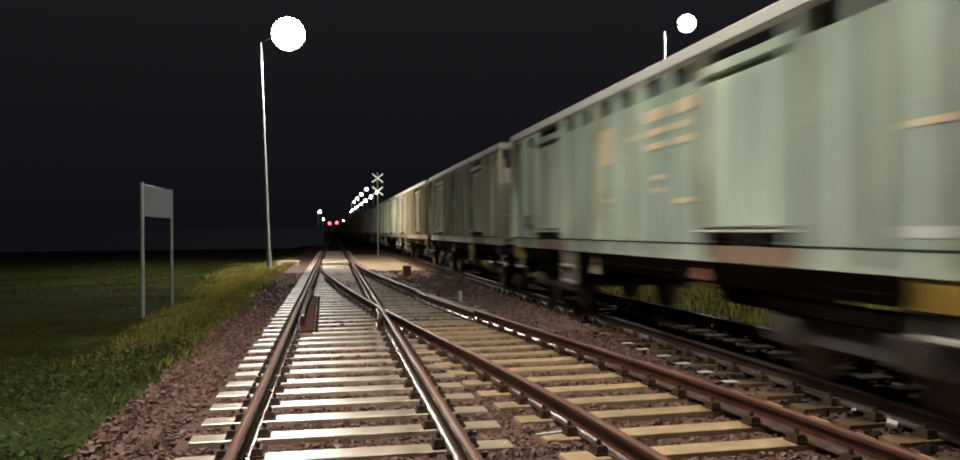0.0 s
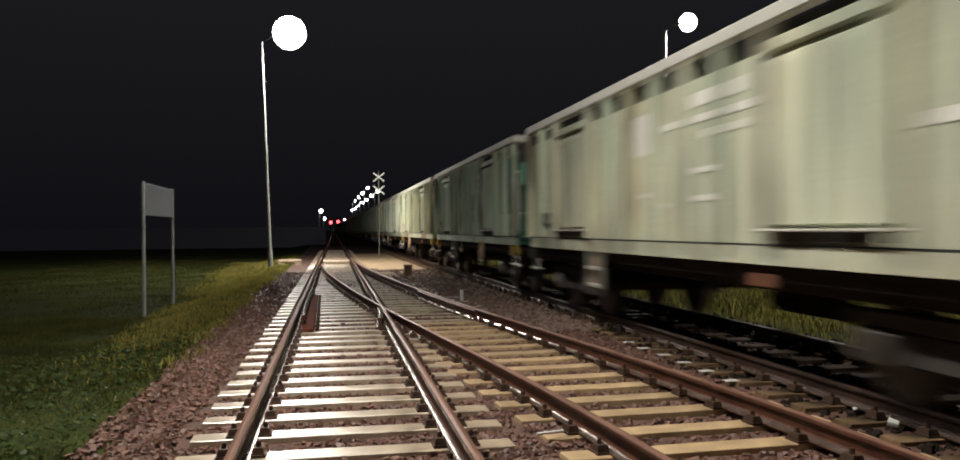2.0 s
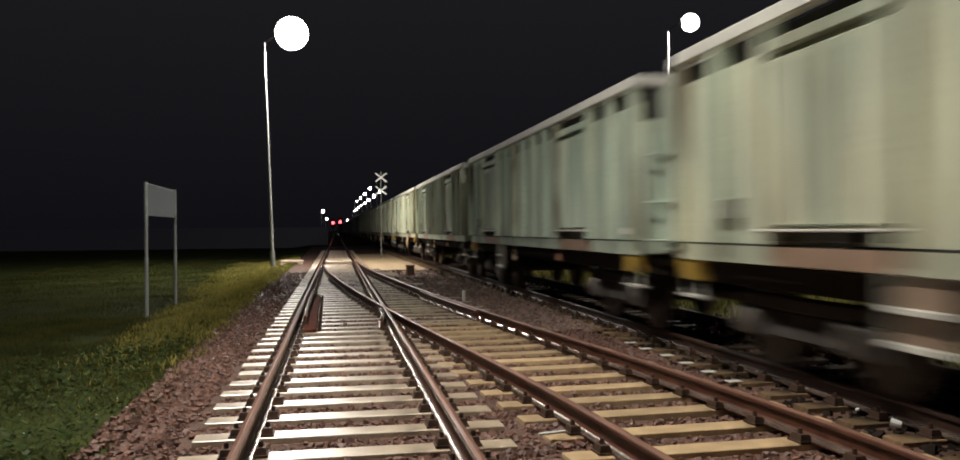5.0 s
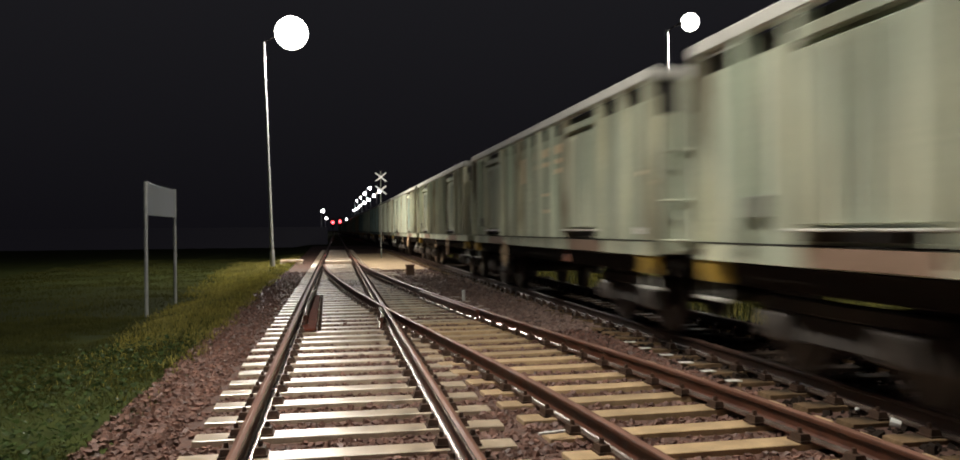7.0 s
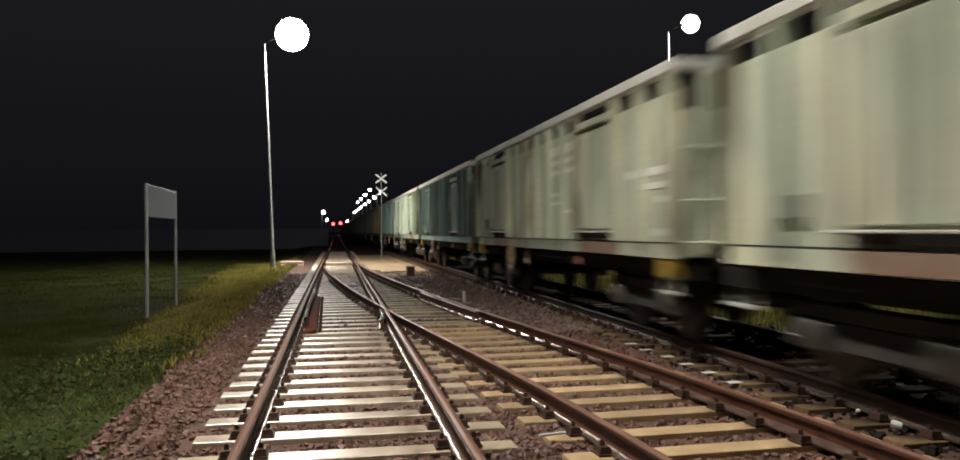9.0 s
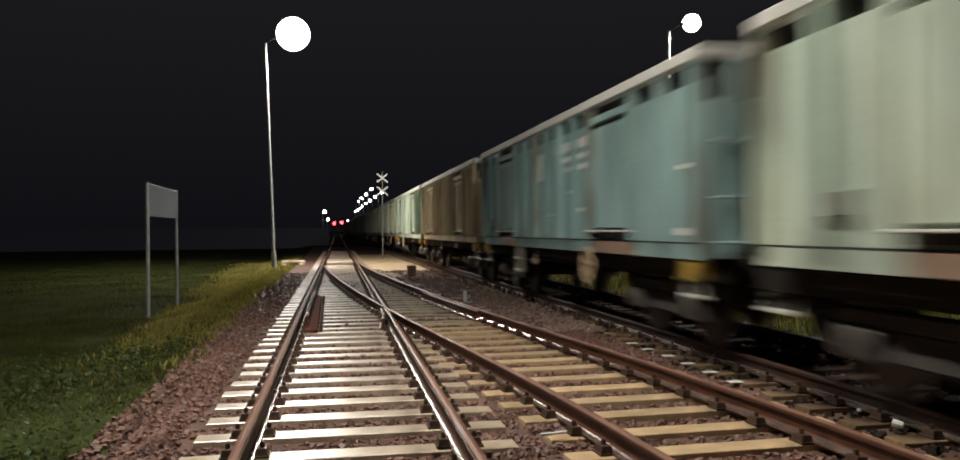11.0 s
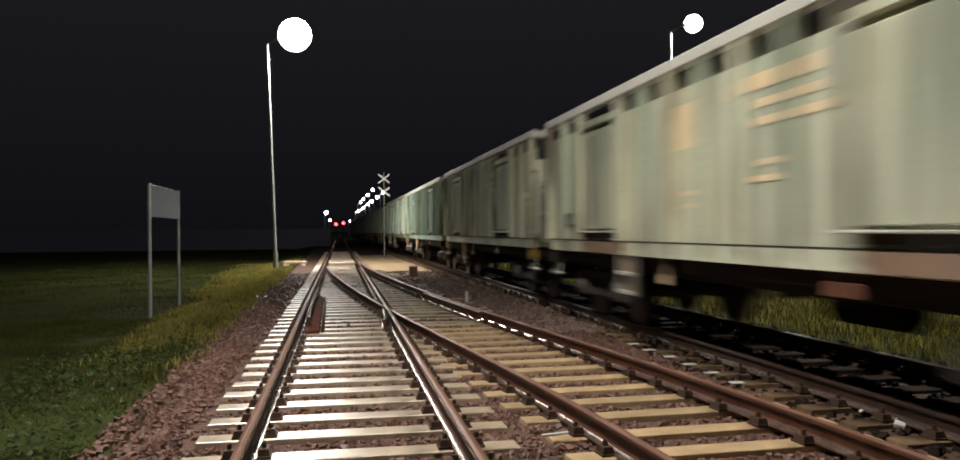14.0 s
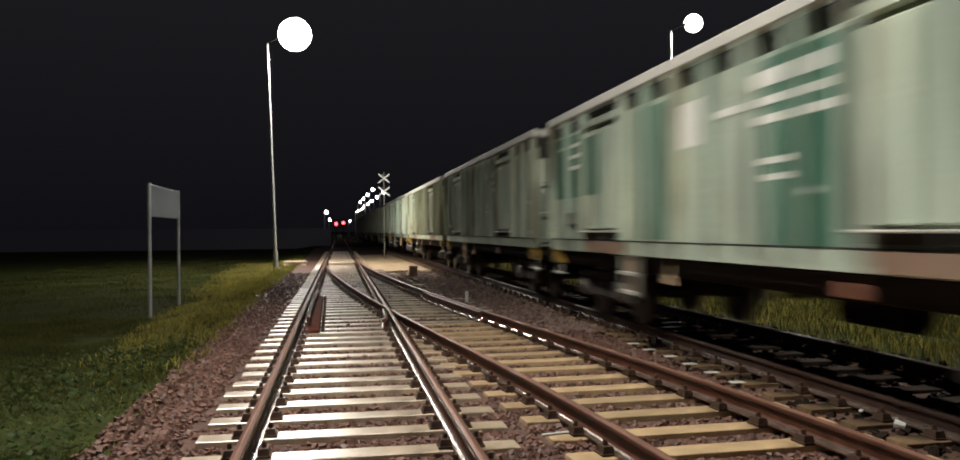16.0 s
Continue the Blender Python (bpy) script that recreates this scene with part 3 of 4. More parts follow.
            box(bm, x0, x1 + 0.02 * (s > 0), y0, y1, 0.825, 0.85)
            for y in (y0 + 0.02, y1 - 0.02):
                rod(bm, (s * 1.36, y, 0.84), (s * 1.36, y, 1.03), 0.014, None, 6)
            add("tread", bm, CHORD, corner, "pale worn lower tread")
        bm = bmesh.new()
        loop = [(s * 1.41, A + 0.04, 2.74), (s * 1.41, A - 0.30, 2.74), (s * 1.41, A - 0.34, 2.70), (s * 1.41, A - 0.34, 1.55), (s * 1.41, A + 0.04, 1.45)]
        for p, q in zip(loop, loop[1:]):
            rod(bm, p, q, 0.021, None, 6)
        add("handrail", bm, CHORD, label="pale bent handrail at the corner")
        y1 = B - 0.95
        add("brake_box", bar(min(s * 1.37, s * 1.45), max(s * 1.37, s * 1.45), y1 - 0.46, y1, 1.66, 1.86, 0.01), BOX_GREY, label="grimy grey box near the end")
        # solebars
        add("solebar", bar(min(s * 1.05, s * 1.15), max(s * 1.05, s * 1.15), A, B, 0.98, SILL - 0.01, 0.01), UNDERFRAME)
        # buffers
        for y, d in ((A, -1), (B, 1)):
            bm = bmesh.new()
            rod(bm, (s * 0.875, y, 1.23), (s * 0.875, y + d * 0.5, 1.23), 0.09, 0.08, 12)
            rod(bm, (s * 0.875, y + d * 0.5, 1.23), (s * 0.875, y + d * 0.56, 1.23), 0.225, 0.225, 16)
            add("buffer", bm, UNDERFRAME)
    for y, d in ((A, -1), (B, 1)):
        add("end_wall", bar(-1.37, 1.37, y - 0.03, y + 0.03, SILL + 0.02, 2.95, 0.01))
        # Dark panel paints the shade of the recess under the end rail.
        add("end_recess", bar(-1.335, 1.335, y - 0.02, y + 0.02, 2.953, CHORD_LOW - 0.003, 0), DARK, label="dark panel painted as the shade in the upper end recess")
        add("end_rail", bar(-1.335, 1.335, y - 0.06, y + 0.06, CHORD_LOW, TOP - 0.005, 0.02), CHORD, label="pale top rail")
        for x in (-1.05, -0.45, 0.45, 1.05):
            add("end_post", bar(x - 0.07, x + 0.07, min(y, y + d * 0.11), max(y, y + d * 0.11), SILL + 0.05, CHORD_LOW, 0.015))
        for z in (1.42, 1.9, 2.5):
            bm = bmesh.new()
            rod(bm, (-1.36, y + d * 0.13, z), (-0.96, y + d * 0.13, z), 0.016, None, 6)
            add("ladder_rung", bm)
    add("floor", bar(-1.32, 1.32, A + 0.04, B - 0.04, SILL - 0.14, SILL - 0.02, 0), UNDERFRAME)
    bm = bmesh.new()
    n = 14
    rows = []
    rr = random.Random(8)
    for i in range(n + 1):
        y = A + 0.05 + (B - A - 0.1) * i / n
        rows.append([bm.verts.new((x, y, 3.02 + (0.25 - 0.13 * x * x) * 1.1 + rr.uniform(-0.10, 0.10))) for x in (-1.28, -0.7, 0, 0.7, 1.28)])
    for r0, r1 in zip(rows, rows[1:]):
        for i in range(4):
            bm.faces.new((r0[i], r0[i + 1], r1[i + 1], r1[i]))
    add("cargo", bm, DARK, label="dark bulk load below the rim")
    bm = bmesh.new()
    box(bm, -0.28, 0.28, A, B, 0.86, SILL - 0.15)
    for y in (5.0, 6.2, 7.8, 9.0):
        box(bm, -1.04, 1.04, y - 0.06, y + 0.06, 0.9, SILL - 0.15)
    add("centre_beam", bm, UNDERFRAME)
    bm = bmesh.new()
    rod(bm, (0.35, 6.0, 0.72), (0.35, 7.3, 0.72), 0.2, None, 14)
    add("air_tank", bm, UNDERFRAME)
    for yc in (2.52, L - 2.52):
        bm = bmesh.new()
        box(bm, -1.0, 1.0, yc - 0.22, yc + 0.22, 0.58, 0.85)
        bogie = add("bogie", bevel(bm, 0.03), BOGIE_STEEL, label="grimy two-axle bogie")
        for s in (-1, 1):
            bm = bmesh.new()
            x0, x1 = min(s * 0.93, s * 1.07), max(s * 0.93, s * 1.07)
            box(bm, x0, x1, yc - 1.25, yc + 1.25, 0.78, 0.92)
            box(bm, x0, x1, yc - 0.5, yc + 0.5, 0.52, 0.78, 0.04)
            add("side_frame", bevel(bm, 0.02), BOGIE_STEEL, bogie)
            for d in (-0.9, 0.9):
                bm = bmesh.new()
                box(bm, s * 1.02 - 0.13, s * 1.02 + 0.13, yc + d - 0.17, yc + d + 0.17, 0.50, 0.78)
                bevel(bm, 0.03)
                rod(bm, (s * 1.15, yc + d, 0.64), (s * 1.20, yc + d, 0.64), 0.12, 0.11, 14)
                add("axle_box", bm, WHEEL_STEEL, bogie, "dusty axle box")
                for e in (-0.27, 0.27):
                    bm = bmesh.new()
                    rod(bm, (s * 1.02, yc + d + e, 0.52), (s * 1.02, yc + d + e, 0.78), 0.075, None, 10)
                    add("spring", bm, BOGIE_STEEL, bogie)
                bm = bmesh.new()
                x = s * 0.75
                rod(bm, (x - 0.065, yc + d, 0.64), (x + 0.065, yc + d, 0.64), 0.463, 0.463, 32)
                add("wheel", bm, WHEEL_STEEL, bogie)
        for d in (-0.9, 0.9):
            bm = bmesh.new()
            rod(bm, (-0.8, yc + d, 0.64), (0.8, yc + d, 0.64), 0.08, None, 10)
            add("axle", bm, WHEEL_STEEL, bogie)
    return wagon, painted


PATTERN, PAINTED = wagon_meshes()
for o in PATTERN.children_recursive:
    if o.name in PAINTED:
        o.material_slots[0].link = "OBJECT"
        o.material_slots[0].material = PALE


def plate(parent, y0, y1, z0, z1, mat, name="lettering", label="", x=-WALL - 0.001):
    part(name, bar(x - 0.004, x, y0, y1, z0, z1, 0), mat, parent, label)


POSTS = sorted({round(sum(v.co.y for v in o.data.vertices) / 8, 3) for o in PATTERN.children if o.name.startswith("side_post")})


def colour_panel(wagon, y0, y1, z0, z1, label="dark green painted panel", x=-WALL - 0.001):
    """A painted patch of the side sheets that also covers the posts in it."""
    plate(wagon, y0, y1, z0, z1, DARK_GREEN, "colour_panel", label, x)
    for y in POSTS:
        if y0 <= y <= y1:
            plate(wagon, y - 0.05, y + 0.05, z0, z1, DARK_GREEN, "colour_panel", label, -1.4905)


def repaint(wagon, mat, step):
    for o in wagon.children_recursive:
        if o.name.startswith("corner_step"):
            o.material_slots[0].link = "OBJECT"
            o.material_slots[0].material = step
        elif o.material_slots[0].link == "OBJECT":
            o.material_slots[0].material = mat


def letter_rows(wagon, mat, y0, y1, z, rows, seed, first=0.15):
    r = random.Random(seed)
    for k in range(rows):
        a = y0 + r.uniform(0, 0.25)
        b = y1 - r.uniform(0, 0.6 + 0.5 * k)
        h = first if k == 0 else min(first, 0.08)
        plate(wagon, a, b, z - h, z, mat, "lettering", "faded unreadable lettering", -WALL - 0.0055)
        z -= h + 0.09


SCHEMES = {
    -2: (GREY, None), -1: (PALE, "orange"), 0: (OLIVE, "white"), 1: (TAUPE, "orange"), 2: (CREAM, "white"), 3: (PALE, "panel"), 4: (CREAM, "orange"),
    5: (GREY, "orange"), 6: (OLIVE, "white"), 7: (PALE, None), 8: (GREY, None), 9: (OLIVE, "orange"), 10: (OLIVE, "orange"), 11: (CREAM, "white"), 12: (CREAM, "stripe"),
    13: (CREAM, "white"), 14: (SLATE, "white"), 15: (PALE, "white"), 16: (BLUE, "white"), 17: (BROWN, "orange"), 18: (GREEN, "panel"), 19: (OLIVE, "white"),
    20: (CREAM, "orange"), 21: (CREAM, "white"), 22: (SAGE, "white"), 23: (PALE, "panel"), 24: (GREEN, "white"), 25: (OLIVE, None), 26: (PALE, None), 27: (GREY, None),
    28: (OLIVE, None), 29: (PALE, None), 30: (GREY, None), 31: (OLIVE, None)}
WORDS = {"pale_green_grey_paint": "pale green-grey", "olive_grey_paint": "olive grey", "cream_grey_paint": "cream grey", "grey_green_paint": "grey-green",
         "tan_brown_paint": "tan brown", "grey_brown_paint": "grey-brown", "teal_blue_paint": "teal blue", "green_paint": "green", "sage_green_paint": "sage green", "slate_green_paint": "dark slate green"}
TRAIN, SPARE = [], []
NEAR_WHEEL, FAR_WHEEL = (0, 3, 6, 9, 11, 12, 16, 19, 26), (4, 5, 10, 13, 14, 18, 21, 22, 24)   # where the handbrake wheels sit
CLEAN_DOORS = (2, 3, 5, 14, 18, 21, 22, 24)     # wagons whose door aprons are painted over
HANDRAILS = (3, 18, 20, 21, 23)
for n, (mat, marks) in SCHEMES.items():
    w = PATTERN if n == -2 else copy_thing(PATTERN, pose(0, 0, 0))
    TRAIN.append((n, w, mat, marks))
for n, w, mat, marks in TRAIN:
    w.matrix_basis = pose(TRAIN_X, LEAD + LENGTH * n, 0)
    for o in w.children_recursive:
        base, y = o.name.split(".")[0], o.data.vertices[0].co.y
        if base in ("brake_wheel", "spoke"):
            drop = n not in NEAR_WHEEL if y < 7 else n not in FAR_WHEEL
        elif base == "brake_bracket":
            drop = y < 7 and n in NEAR_WHEEL or y > 7 and n in (2, 4, 10, 18)
        elif base == "door_apron":
            drop = n in CLEAN_DOORS
        elif base == "handrail":
            drop = n not in HANDRAILS
        else:
            drop = (base == "step" or base in ("stringer", "tread") and o.parent.name.startswith("step")) and (n in FAR_WHEEL or n in (0, 9, 11, 12, 17, 19))
        if drop:
            SPARE.append(o)
    repaint(w, mat, UNDERFRAME if n in (0, 2, 5, 8, 12, 15, 20, 22) else YELLOW)
    tagged(w, "weathered %s open freight wagon rolling on the through track" % WORDS[mat.name])
    if marks:
        ink = LETTER_ORANGE if marks == "orange" else LETTER_WHITE
        plate(w, 7.1, 8.0, 2.48, 2.98, ink, "marking_panel", "faded marking panel")
        letter_rows(w, ink, 4.7, 6.95, 3.02, 3, n)
        letter_rows(w, ink, 5.3, 6.4, 2.22, 3 if n % 3 else 2, n + 20, 0.06)
        letter_rows(w, ink, 7.2, 7.8, 2.0, 2, n + 30, 0.05)
        if n == 18:
            letter_rows(w, LETTER_ORANGE, 1.35, 2.45, 2.42, 2, 70, 0.13)
        elif n in (2, 6, 13, 21):
            letter_rows(w, ink, 0.75, 2.4, 2.34, 3, n + 50, 0.1)
        else:
            letter_rows(w, ink, 0.75, 1.5, 2.3, 2, n + 50, 0.05)
    if marks == "panel":
        low, high = (1.42, 3.12) if n == 23 else (1.75, 2.45)
        colour_panel(w, 4.75, 5.9, low, high)
        if n == 3:
            letter_rows(w, LETTER_WHITE, 8.25, 9.5, 2.5, 3, 90)
            colour_panel(w, 0.45, 1.75, 1.9, 3.14)
            for o in w.children:
                if o.name.startswith(("end_wall", "end_post")) and o.data.vertices[0].co.y < 2:
                    o.material_slots[0].material = DARK_GREEN
        else:
            colour_panel(w, 8.3, 9.2, 1.45, 3.1)
            colour_panel(w, 0.45, 2.5, 1.42 if n == 18 else 2.0, 3.12)
            plate(w, 10.62, 11.34, 2.1, 2.98, DARK_GREEN, "colour_panel", "dark green painted door leaf", -1.4425)
        far = 12.65 if n == 3 else 13.2
        colour_panel(w, 11.5, far, 2.1, 3.12)
        for z in (2.98, 2.80, 2.62):
            plate(w, 11.6, far - 0.25 - (2.98 - z), z - 0.06, z, LETTER_WHITE, "lettering", "faded unreadable lettering", -WALL - 0.0055)
    if n == 22:
        colour_panel(w, 11.5, 13.3, 1.6, 3.12)
        for z, v in ((2.92, 10.9), (2.74, 10.5)):
            plate(w, 9.8, v, z - 0.09, z, CHORD, "lettering", "faded unreadable lettering", -1.4425)
    if marks == "stripe":
        plate(w, 3.62, 4.3, 1.65, 3.0, BLUE, "colour_panel", "teal painted door leaf", -1.442)
    plate(w, 0.70, 1.35, 1.50, 1.58, WHITE_PAINT, "data_strip", "white data strip")
for o in SPARE:
    bpy.data.objects.remove(o)


# ---------------------------------------------------------------- loose stone, grass and small things
def scatter(n, x0, x1, y0, y1, seed, pull=1.7):
    """Random places, denser towards the near end."""
    g = np.random.default_rng(seed)
    k = g.random(n) ** pull
    return g, g.uniform(x0, x1, n), y0 + (y1 - y0) * k


CUBE = np.array([(x, y, z) for z in (-1, 1) for y in (-1, 1) for x in (-1, 1)], float)
CUBE_FACES = np.array(((0, 2, 3, 1), (4, 5, 7, 6), (0, 1, 5, 4), (1, 3, 7, 5), (3, 2, 6, 7), (2, 0, 4, 6)))


def stones(name, n, x0, x1, y0, y1, seed, size, label, mat, keep=None, pull=1.7):
    g, xs, ys = scatter(n, x0, x1, y0, y1, seed, pull)
    verts, faces = [], []
    for i in range(n):
        x, y = float(xs[i]), float(ys[i])
        if keep and not keep(x, y):
            continue
        r = float(g.uniform(*size)) * (1 + 0.012 * y)
        c = CUBE * (r * g.uniform(0.55, 1.0, 3)) * g.uniform(0.65, 1.0, (8, 3))
        q = np.array(Euler(g.uniform(0, 6.28, 3)).to_matrix())
        c = c @ q.T + (x, y, lay(x, y) + 0.008 + r * g.uniform(-0.1, 0.35))
        faces.extend((CUBE_FACES + len(verts)).tolist())
        verts.extend(c.tolist())
    return soup(name, verts, faces, mat, "stuff", label, "ballast")


def clear_main(x, y):
    """True away from the tops of the sleepers."""
    def on(shift):
        return abs((y - START + shift + STEP / 2) % STEP - STEP / 2) < 0.15
    c = main_x(y) + siding(y)
    if -1.12 < x < 1.40 and on(0) or y > 14.5 and -1.12 < x < c + 1.3 and on(0):
        return False
    return not (y <= 14.5 and c - 1.16 < x < c + 1.32 and on(-0.18)) and not (x > 4.0 and on(-0.1))


stones("ballast_stones", 52000, -1.85, 4.1, 3.6, 34, 1, (0.014, 0.034), "reddish brown crushed ballast stones between the sleepers", BALLAST, clear_main)
stones("ballast_stones", 7000, 4.0, 7.1, 5, 34, 2, (0.02, 0.045), "brown crushed ballast stones under the train", DARK_BALLAST, clear_main, 1.3)
stones("ballast_stones", 5000, 2.2, 4.3, 13, 29, 3, (0.03, 0.055), "heap of pale grey ballast beside the siding", GREY_BALLAST, lambda x, y: x > main_x(y) + siding(y) + 0.95, 1.3)


stones("ballast_stones", 9000, -1.85, 4.1, -8, 3.8, 5, (0.02, 0.042), "reddish brown crushed ballast stones between the sleepers", BALLAST, clear_main, 1.0)


def blades(name, n, x0, x1, y0, y1, seed, tall, wide, mat, label, keep=None, pull=1.5):
    g, xs, ys = scatter(n, x0, x1, y0, y1, seed, pull)
    verts, faces = [], []
    for i in range(n):
        x, y = float(xs[i]), float(ys[i])
        if keep and g.random() > keep(x, y):
            continue
        h = float(g.uniform(*tall)) * (0.7 + 0.6 * noise.noise((x * 0.6, y * 0.6, 9))) * (0.8 if y < 4.5 else min(1, 0.4 + 0.04 * y))
        w = wide * (1 + 0.045 * y)
        a, b, lean = g.uniform(0, 6.28), g.uniform(0, 6.28), g.uniform(0.1, 0.75) * h
        ux, uy, dx, dy = math.cos(a) * w, math.sin(a) * w, math.cos(b) * lean, math.sin(b) * lean
        z = lay(x, y) - 0.02
        k = len(verts)
        verts += [(x - ux, y - uy, z), (x + ux, y + uy, z), (x + ux * 0.7 + dx * 0.35, y + uy * 0.7 + dy * 0.35, z + h * 0.6),
                  (x - ux * 0.7 + dx * 0.35, y - uy * 0.7 + dy * 0.35, z + h * 0.6), (x + dx, y + dy, z + h)]
        faces += [(k, k + 1, k + 2, k + 3), (k + 3, k + 2, k + 4)]
    return soup(name, verts, faces, mat, "stuff", label, "grass")


def edge_fade(x, y):
    return min(1.0, max(0.0, (-1.54 - x + 0.3 * noise.noise((x, y * 0.7, 2))) / 0.5)) * (0.45 + 0.55 * max(0, min(1, 0.65 + 1.1 * noise.noise((x * 0.45, y * 0.3, 5)))))


# Dry strip by the ballast; the lamp's bright patch is put into its colour.
def lamplit_dry_band(x, y):
    band = max(0.0, 1 - abs(x + 2.3) / (0.8 + 0.05 * y)) * (0.75 + 1.3 * noise.noise((x * 0.5, y * 0.35, 7)))
    return min(1, edge_fade(x, y) * 2.2) * min(1, max(0, band * 2.4)) * min(1, max(0, (y - 8) / 9))


def far_side(x, y):
    return min(1.0, max(0.0, (x - 6.8 + 0.4 * noise.noise((x, y * 0.6, 1))) / 0.5))


blades("grass", 150000, -14, -1.6, 4.5, 60, 11, (0.07, 0.18), 0.0042, GRASS, "uneven dark green grass on the verge", edge_fade, 1.9)
blades("grass", 46000, -12, -1.6, -8, 5, 15, (0.10, 0.28), 0.010, GRASS, "uneven dark green grass on the verge", edge_fade, 1.0)
blades("grass", 80000, -6.0, -1.6, 6, 52, 12, (0.08, 0.22), 0.006, GRASS_DRY_LIT, "yellowish dry grass along the ballast edge, brightened as if lamplit", lamplit_dry_band, 1.0)
blades("grass", 34000, 6.7, 15, 5, 50, 13, (0.12, 0.38), 0.006, GRASS_DRY_LIT, "yellow-green grass beyond the train", far_side, 1.2)
blades("grass", 34000, 6.7, 15, 5, 50, 14, (0.12, 0.42), 0.006, GRASS, "green grass beyond the train", far_side, 1.2)


blades("grass", 170000, -7.5, -1.6, 4.5, 20, 16, (0.06, 0.14), 0.0030, GRASS, "short dense dark green grass close to the ballast", edge_fade, 1.5)



def leaves(n, seed):
    """Low broad leaves among the grass close by."""
    g, xs, ys = scatter(n, -5.2, -1.75, 5.2, 13, seed, 1.6)
    verts, faces = [], []
    for i in range(n):
        x, y = float(xs[i]), float(ys[i])
        if g.random() > edge_fade(x, y):
            continue
        z = lay(x, y) + g.uniform(0.04, 0.2)
        r = g.uniform(0.012, 0.03)
        q = np.array(Euler((g.uniform(-0.7, 0.7), g.uniform(-0.7, 0.7), g.uniform(0, 6.28))).to_matrix())
        c = np.array([(math.cos(t) * r * 1.3, math.sin(t) * r, 0.25 * r * math.cos(2 * t)) for t in (0, 1.05, 2.1, 3.14, 4.2, 5.24)]) @ q.T + (x, y, z)
        k = len(verts)
        verts.extend(c.tolist())
        faces.append(tuple(range(k, k + 6)))
    return soup("clover", verts, faces, CLOVER, "stuff", "low broad clover leaves in the grass", "plants")


leaves(4500, 21)


sand = grid("sandy_path", list(np.arange(1.5, 4.3, 0.14)), list(np.arange(23, 66, 0.4)),
            lambda x, y: lay(x, y) + 0.028 - 0.06 * max(0, 1 - (x - 1.5) * 3, 1 - (4.25 - x) * 3, 1 - (y - 23) / 3, 1 - (65 - y) / 8) + 0.012 * noise.noise((x * 1.7, y * 0.8, 3)), SAND,
            "pale sandy earth at the level crossing", "path")


def level_crossing():
    deck = tagged(blank("level_crossing"), "grey concrete slabs laid between the rails at the level crossing", "level crossing")
    for i in range(3):
        part("slab", bar(main_x(42) - 0.62, main_x(42) + 0.62, 40.6 + i * 1.25, 41.8 + i * 1.25, 0.0, 0.15, 0.02), CONCRETE, deck)


level_crossing()


def low_barrier():
    rail_ob = tagged(blank("low_barrier"), "low pale concrete edging at the foot of the lamp post", "barrier")
    part("beam", bar(-2.25, -1.15, 41.5, 41.7, 0.06, 0.20, 0.03), TAN_CONCRETE, rail_ob)
    for x in (-2.1, -1.3):
        part("foot", bar(x - 0.12, x + 0.12, 41.45, 41.8, lay(x, 41.6) - 0.05, 0.06, 0.01), CONCRETE, rail_ob)


low_barrier()


def marker_post(x, y, h, r, mat, label, name="marker_post"):
    post = tagged(blank(name), label, "marker post")
    z = lay(x, y) - 0.04
    bm = bmesh.new()
    rod(bm, (x, y, z), (x, y, z + h), r, r * 0.85, 8)
    part("stake", bm, mat, post)
    bm = bmesh.new()
    rod(bm, (x, y, z + h), (x, y, z + h + r * 0.7), r * 1.05, r * 0.6, 8)
    part("cap", bm, mat, post)


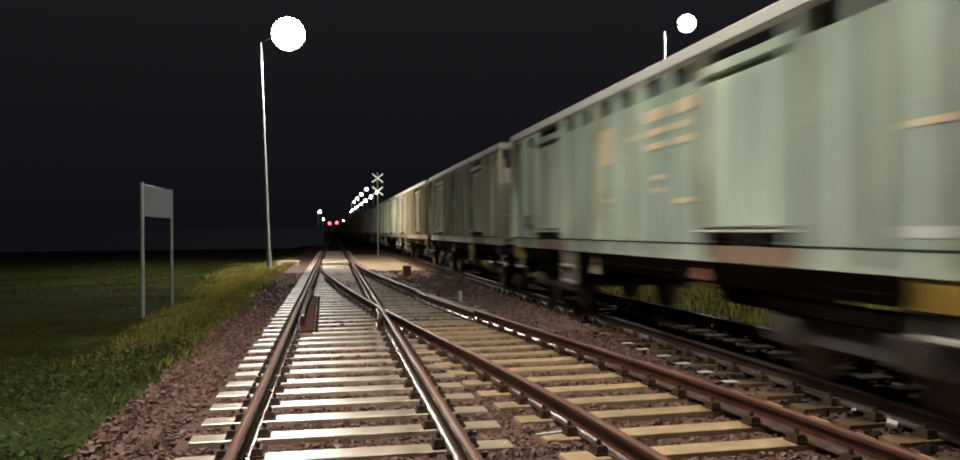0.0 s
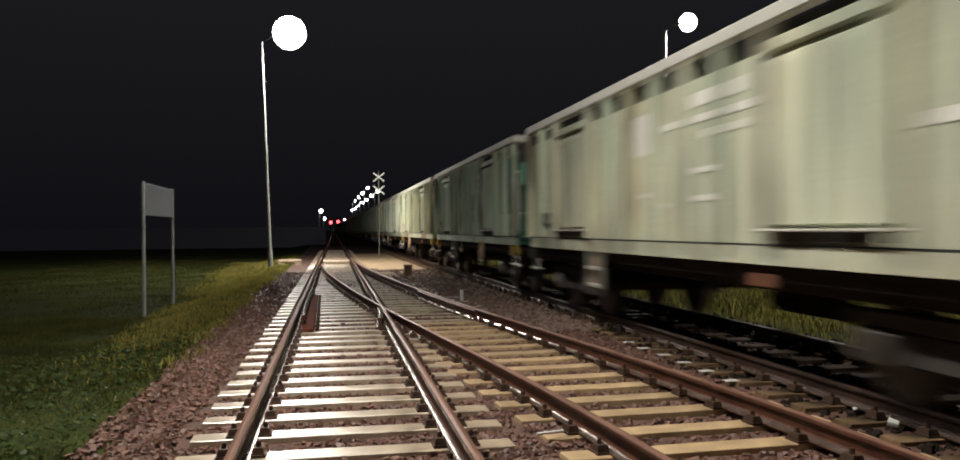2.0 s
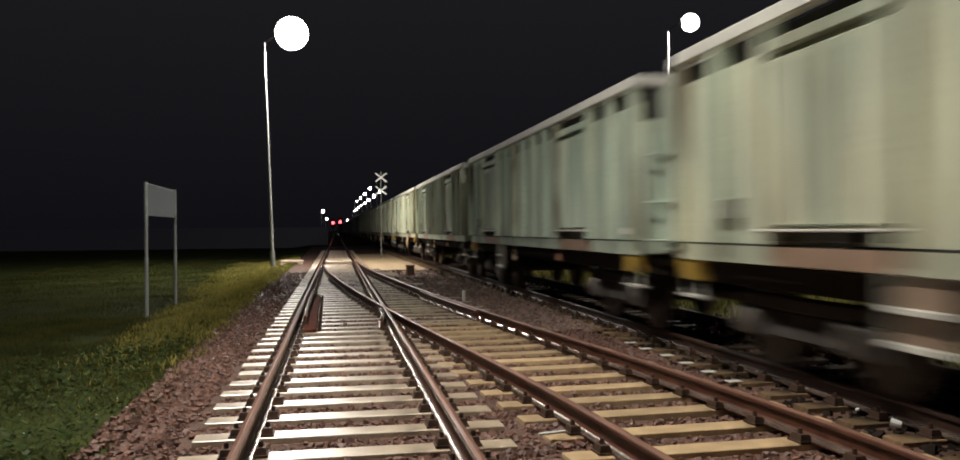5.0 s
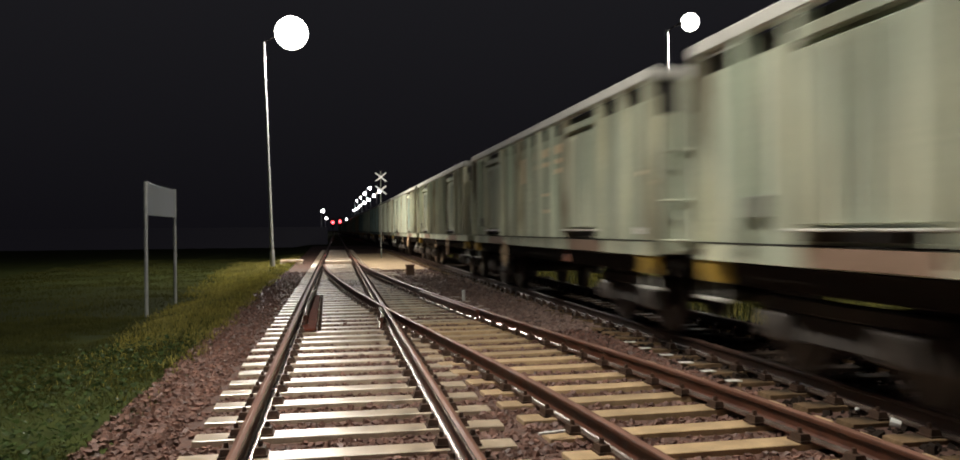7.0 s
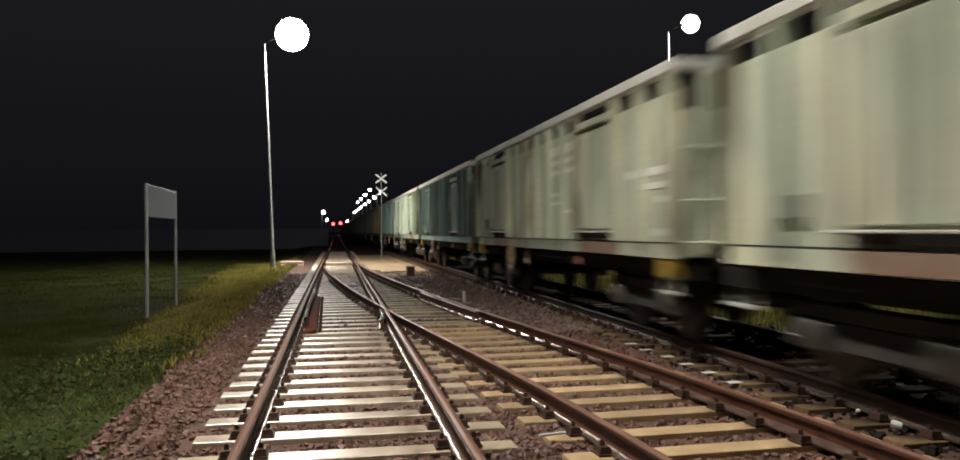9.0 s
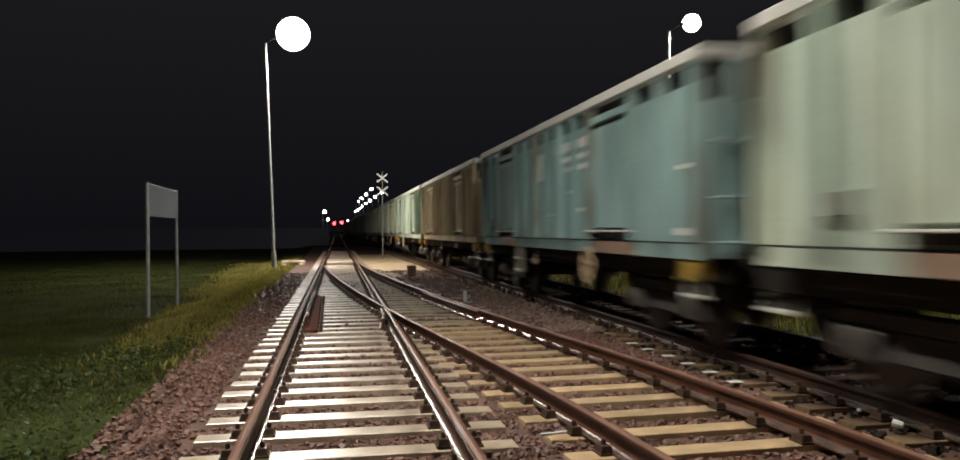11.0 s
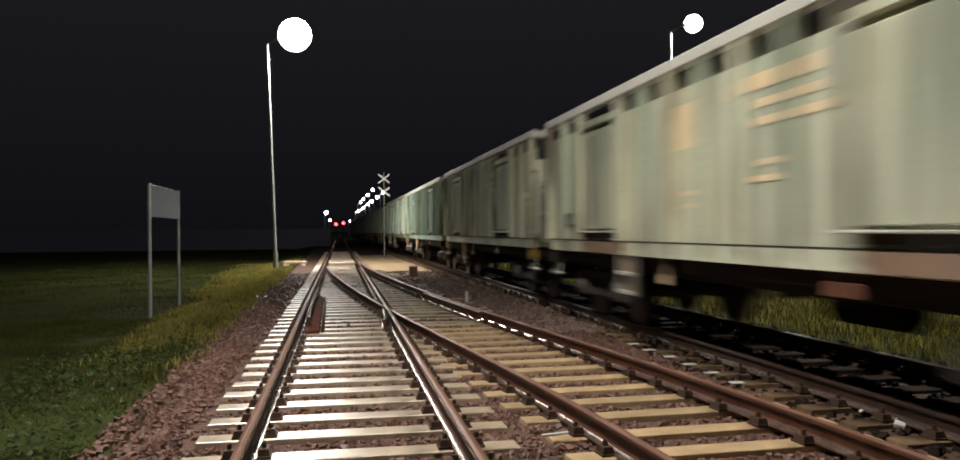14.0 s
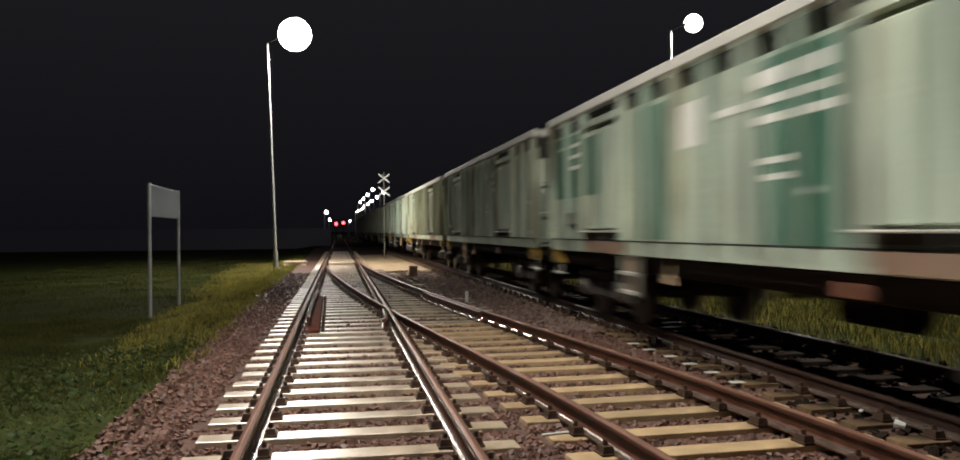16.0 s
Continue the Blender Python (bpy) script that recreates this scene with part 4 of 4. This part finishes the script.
marker_post(2.95, 18.6, 0.30, 0.045, WHITE_PAINT, "short white marker post in the ballast")
junction = tagged(blank("junction_box"), "small rusty trackside junction box on the gravel", "junction box")
junction.matrix_basis = pose(2.85, 30.0, lay(2.85, 30) - 0.02)
part("body", bar(-0.14, 0.14, -0.14, 0.14, 0, 0.38, 0.02), DOOR_APRON, junction)
part("lid", bar(-0.16, 0.16, -0.16, 0.16, 0.38, 0.42, 0.01), DOOR_APRON, junction)
bm = bmesh.new()
rod(bm, (-0.11, 0, 0), (0.11, 0.02, 0), 0.012, 0.012, 6)
stick = tagged(part("white_stick", bm, WHITE_PAINT), "short white plastic stick lying on the ballast", "litter")
stick.matrix_basis = pose(1.65, 6.2, 0.045, 0, 0, 8)
bm = bmesh.new()
rod(bm, (0, 0, 0), (0.02, 0.075, 0.015), 0.026, 0.036, 9)
cup = tagged(part("paper_cup", bm, WHITE_PAINT), "crushed white paper cup lying on the ballast", "litter")
cup.matrix_basis = pose(4.38, 5.94, 0.03, 0, 0, 60)
# Thin pale plates on the ends of six through-track sleepers.
MARK = part("paint_mark", bar(-0.075, 0.075, -0.06, 0.05, 0, 0.006, 0), CHORD, train_track).data
bpy.data.objects["paint_mark"].matrix_basis = pose(4.07, START + 0.1 + STEP * 28, 0.005, 0, 0, 2)
for i in range(1, 6):
    share("paint_mark", MARK, train_track, pose(4.07 + 0.012 * (i * 5 % 4), START + 0.1 + STEP * (28 + i), 0.005, 0, 0, i * 7 % 11 - 4))
bm = bmesh.new()
ball(bm, (0, 0, 0), 0.022, 7, 5, 0.7)
pebble = tagged(part("white_pebble", bm, WHITE_PAINT), "small white pebble lying on a sleeper", "pebble")
pebble.matrix_basis = pose(4.45, 6.60, 0.012)


RUN = ((0.0, -0.3), (0.5, -0.05), (1.0, -0.1), (1.5, 0.3), (2.0, 0.55), (2.5, 0.1), (3.0, -0.3), (3.5, -0.1), (4.0, -0.3), (4.5, -0.2), (5.5, -0.2), (6.5, -0.18),
       (7.0, -0.05), (7.5, -0.15), (8.0, 0.4), (8.5, 0.0), (9.0, 0.15), (9.5, 0.2), (10.5, 0.25), (11.5, 0.2), (12.0, -0.35), (12.5, -0.5), (13.0, -0.7), (13.5, -0.5),
       (14.0, -0.85), (14.5, -0.5), (15.0, -1.08), (15.5, -1.15), (16.0, -1.15))   # seconds, metres ahead of even running


def motions():
    """The train rolls towards the camera at a nearly even speed."""
    for n, w, mat, marks in TRAIN:
        y = LEAD + LENGTH * n
        walk(w, [(t, pose(TRAIN_X, y - SPEED * t - d, 0)) for t, d in RUN])


motions()
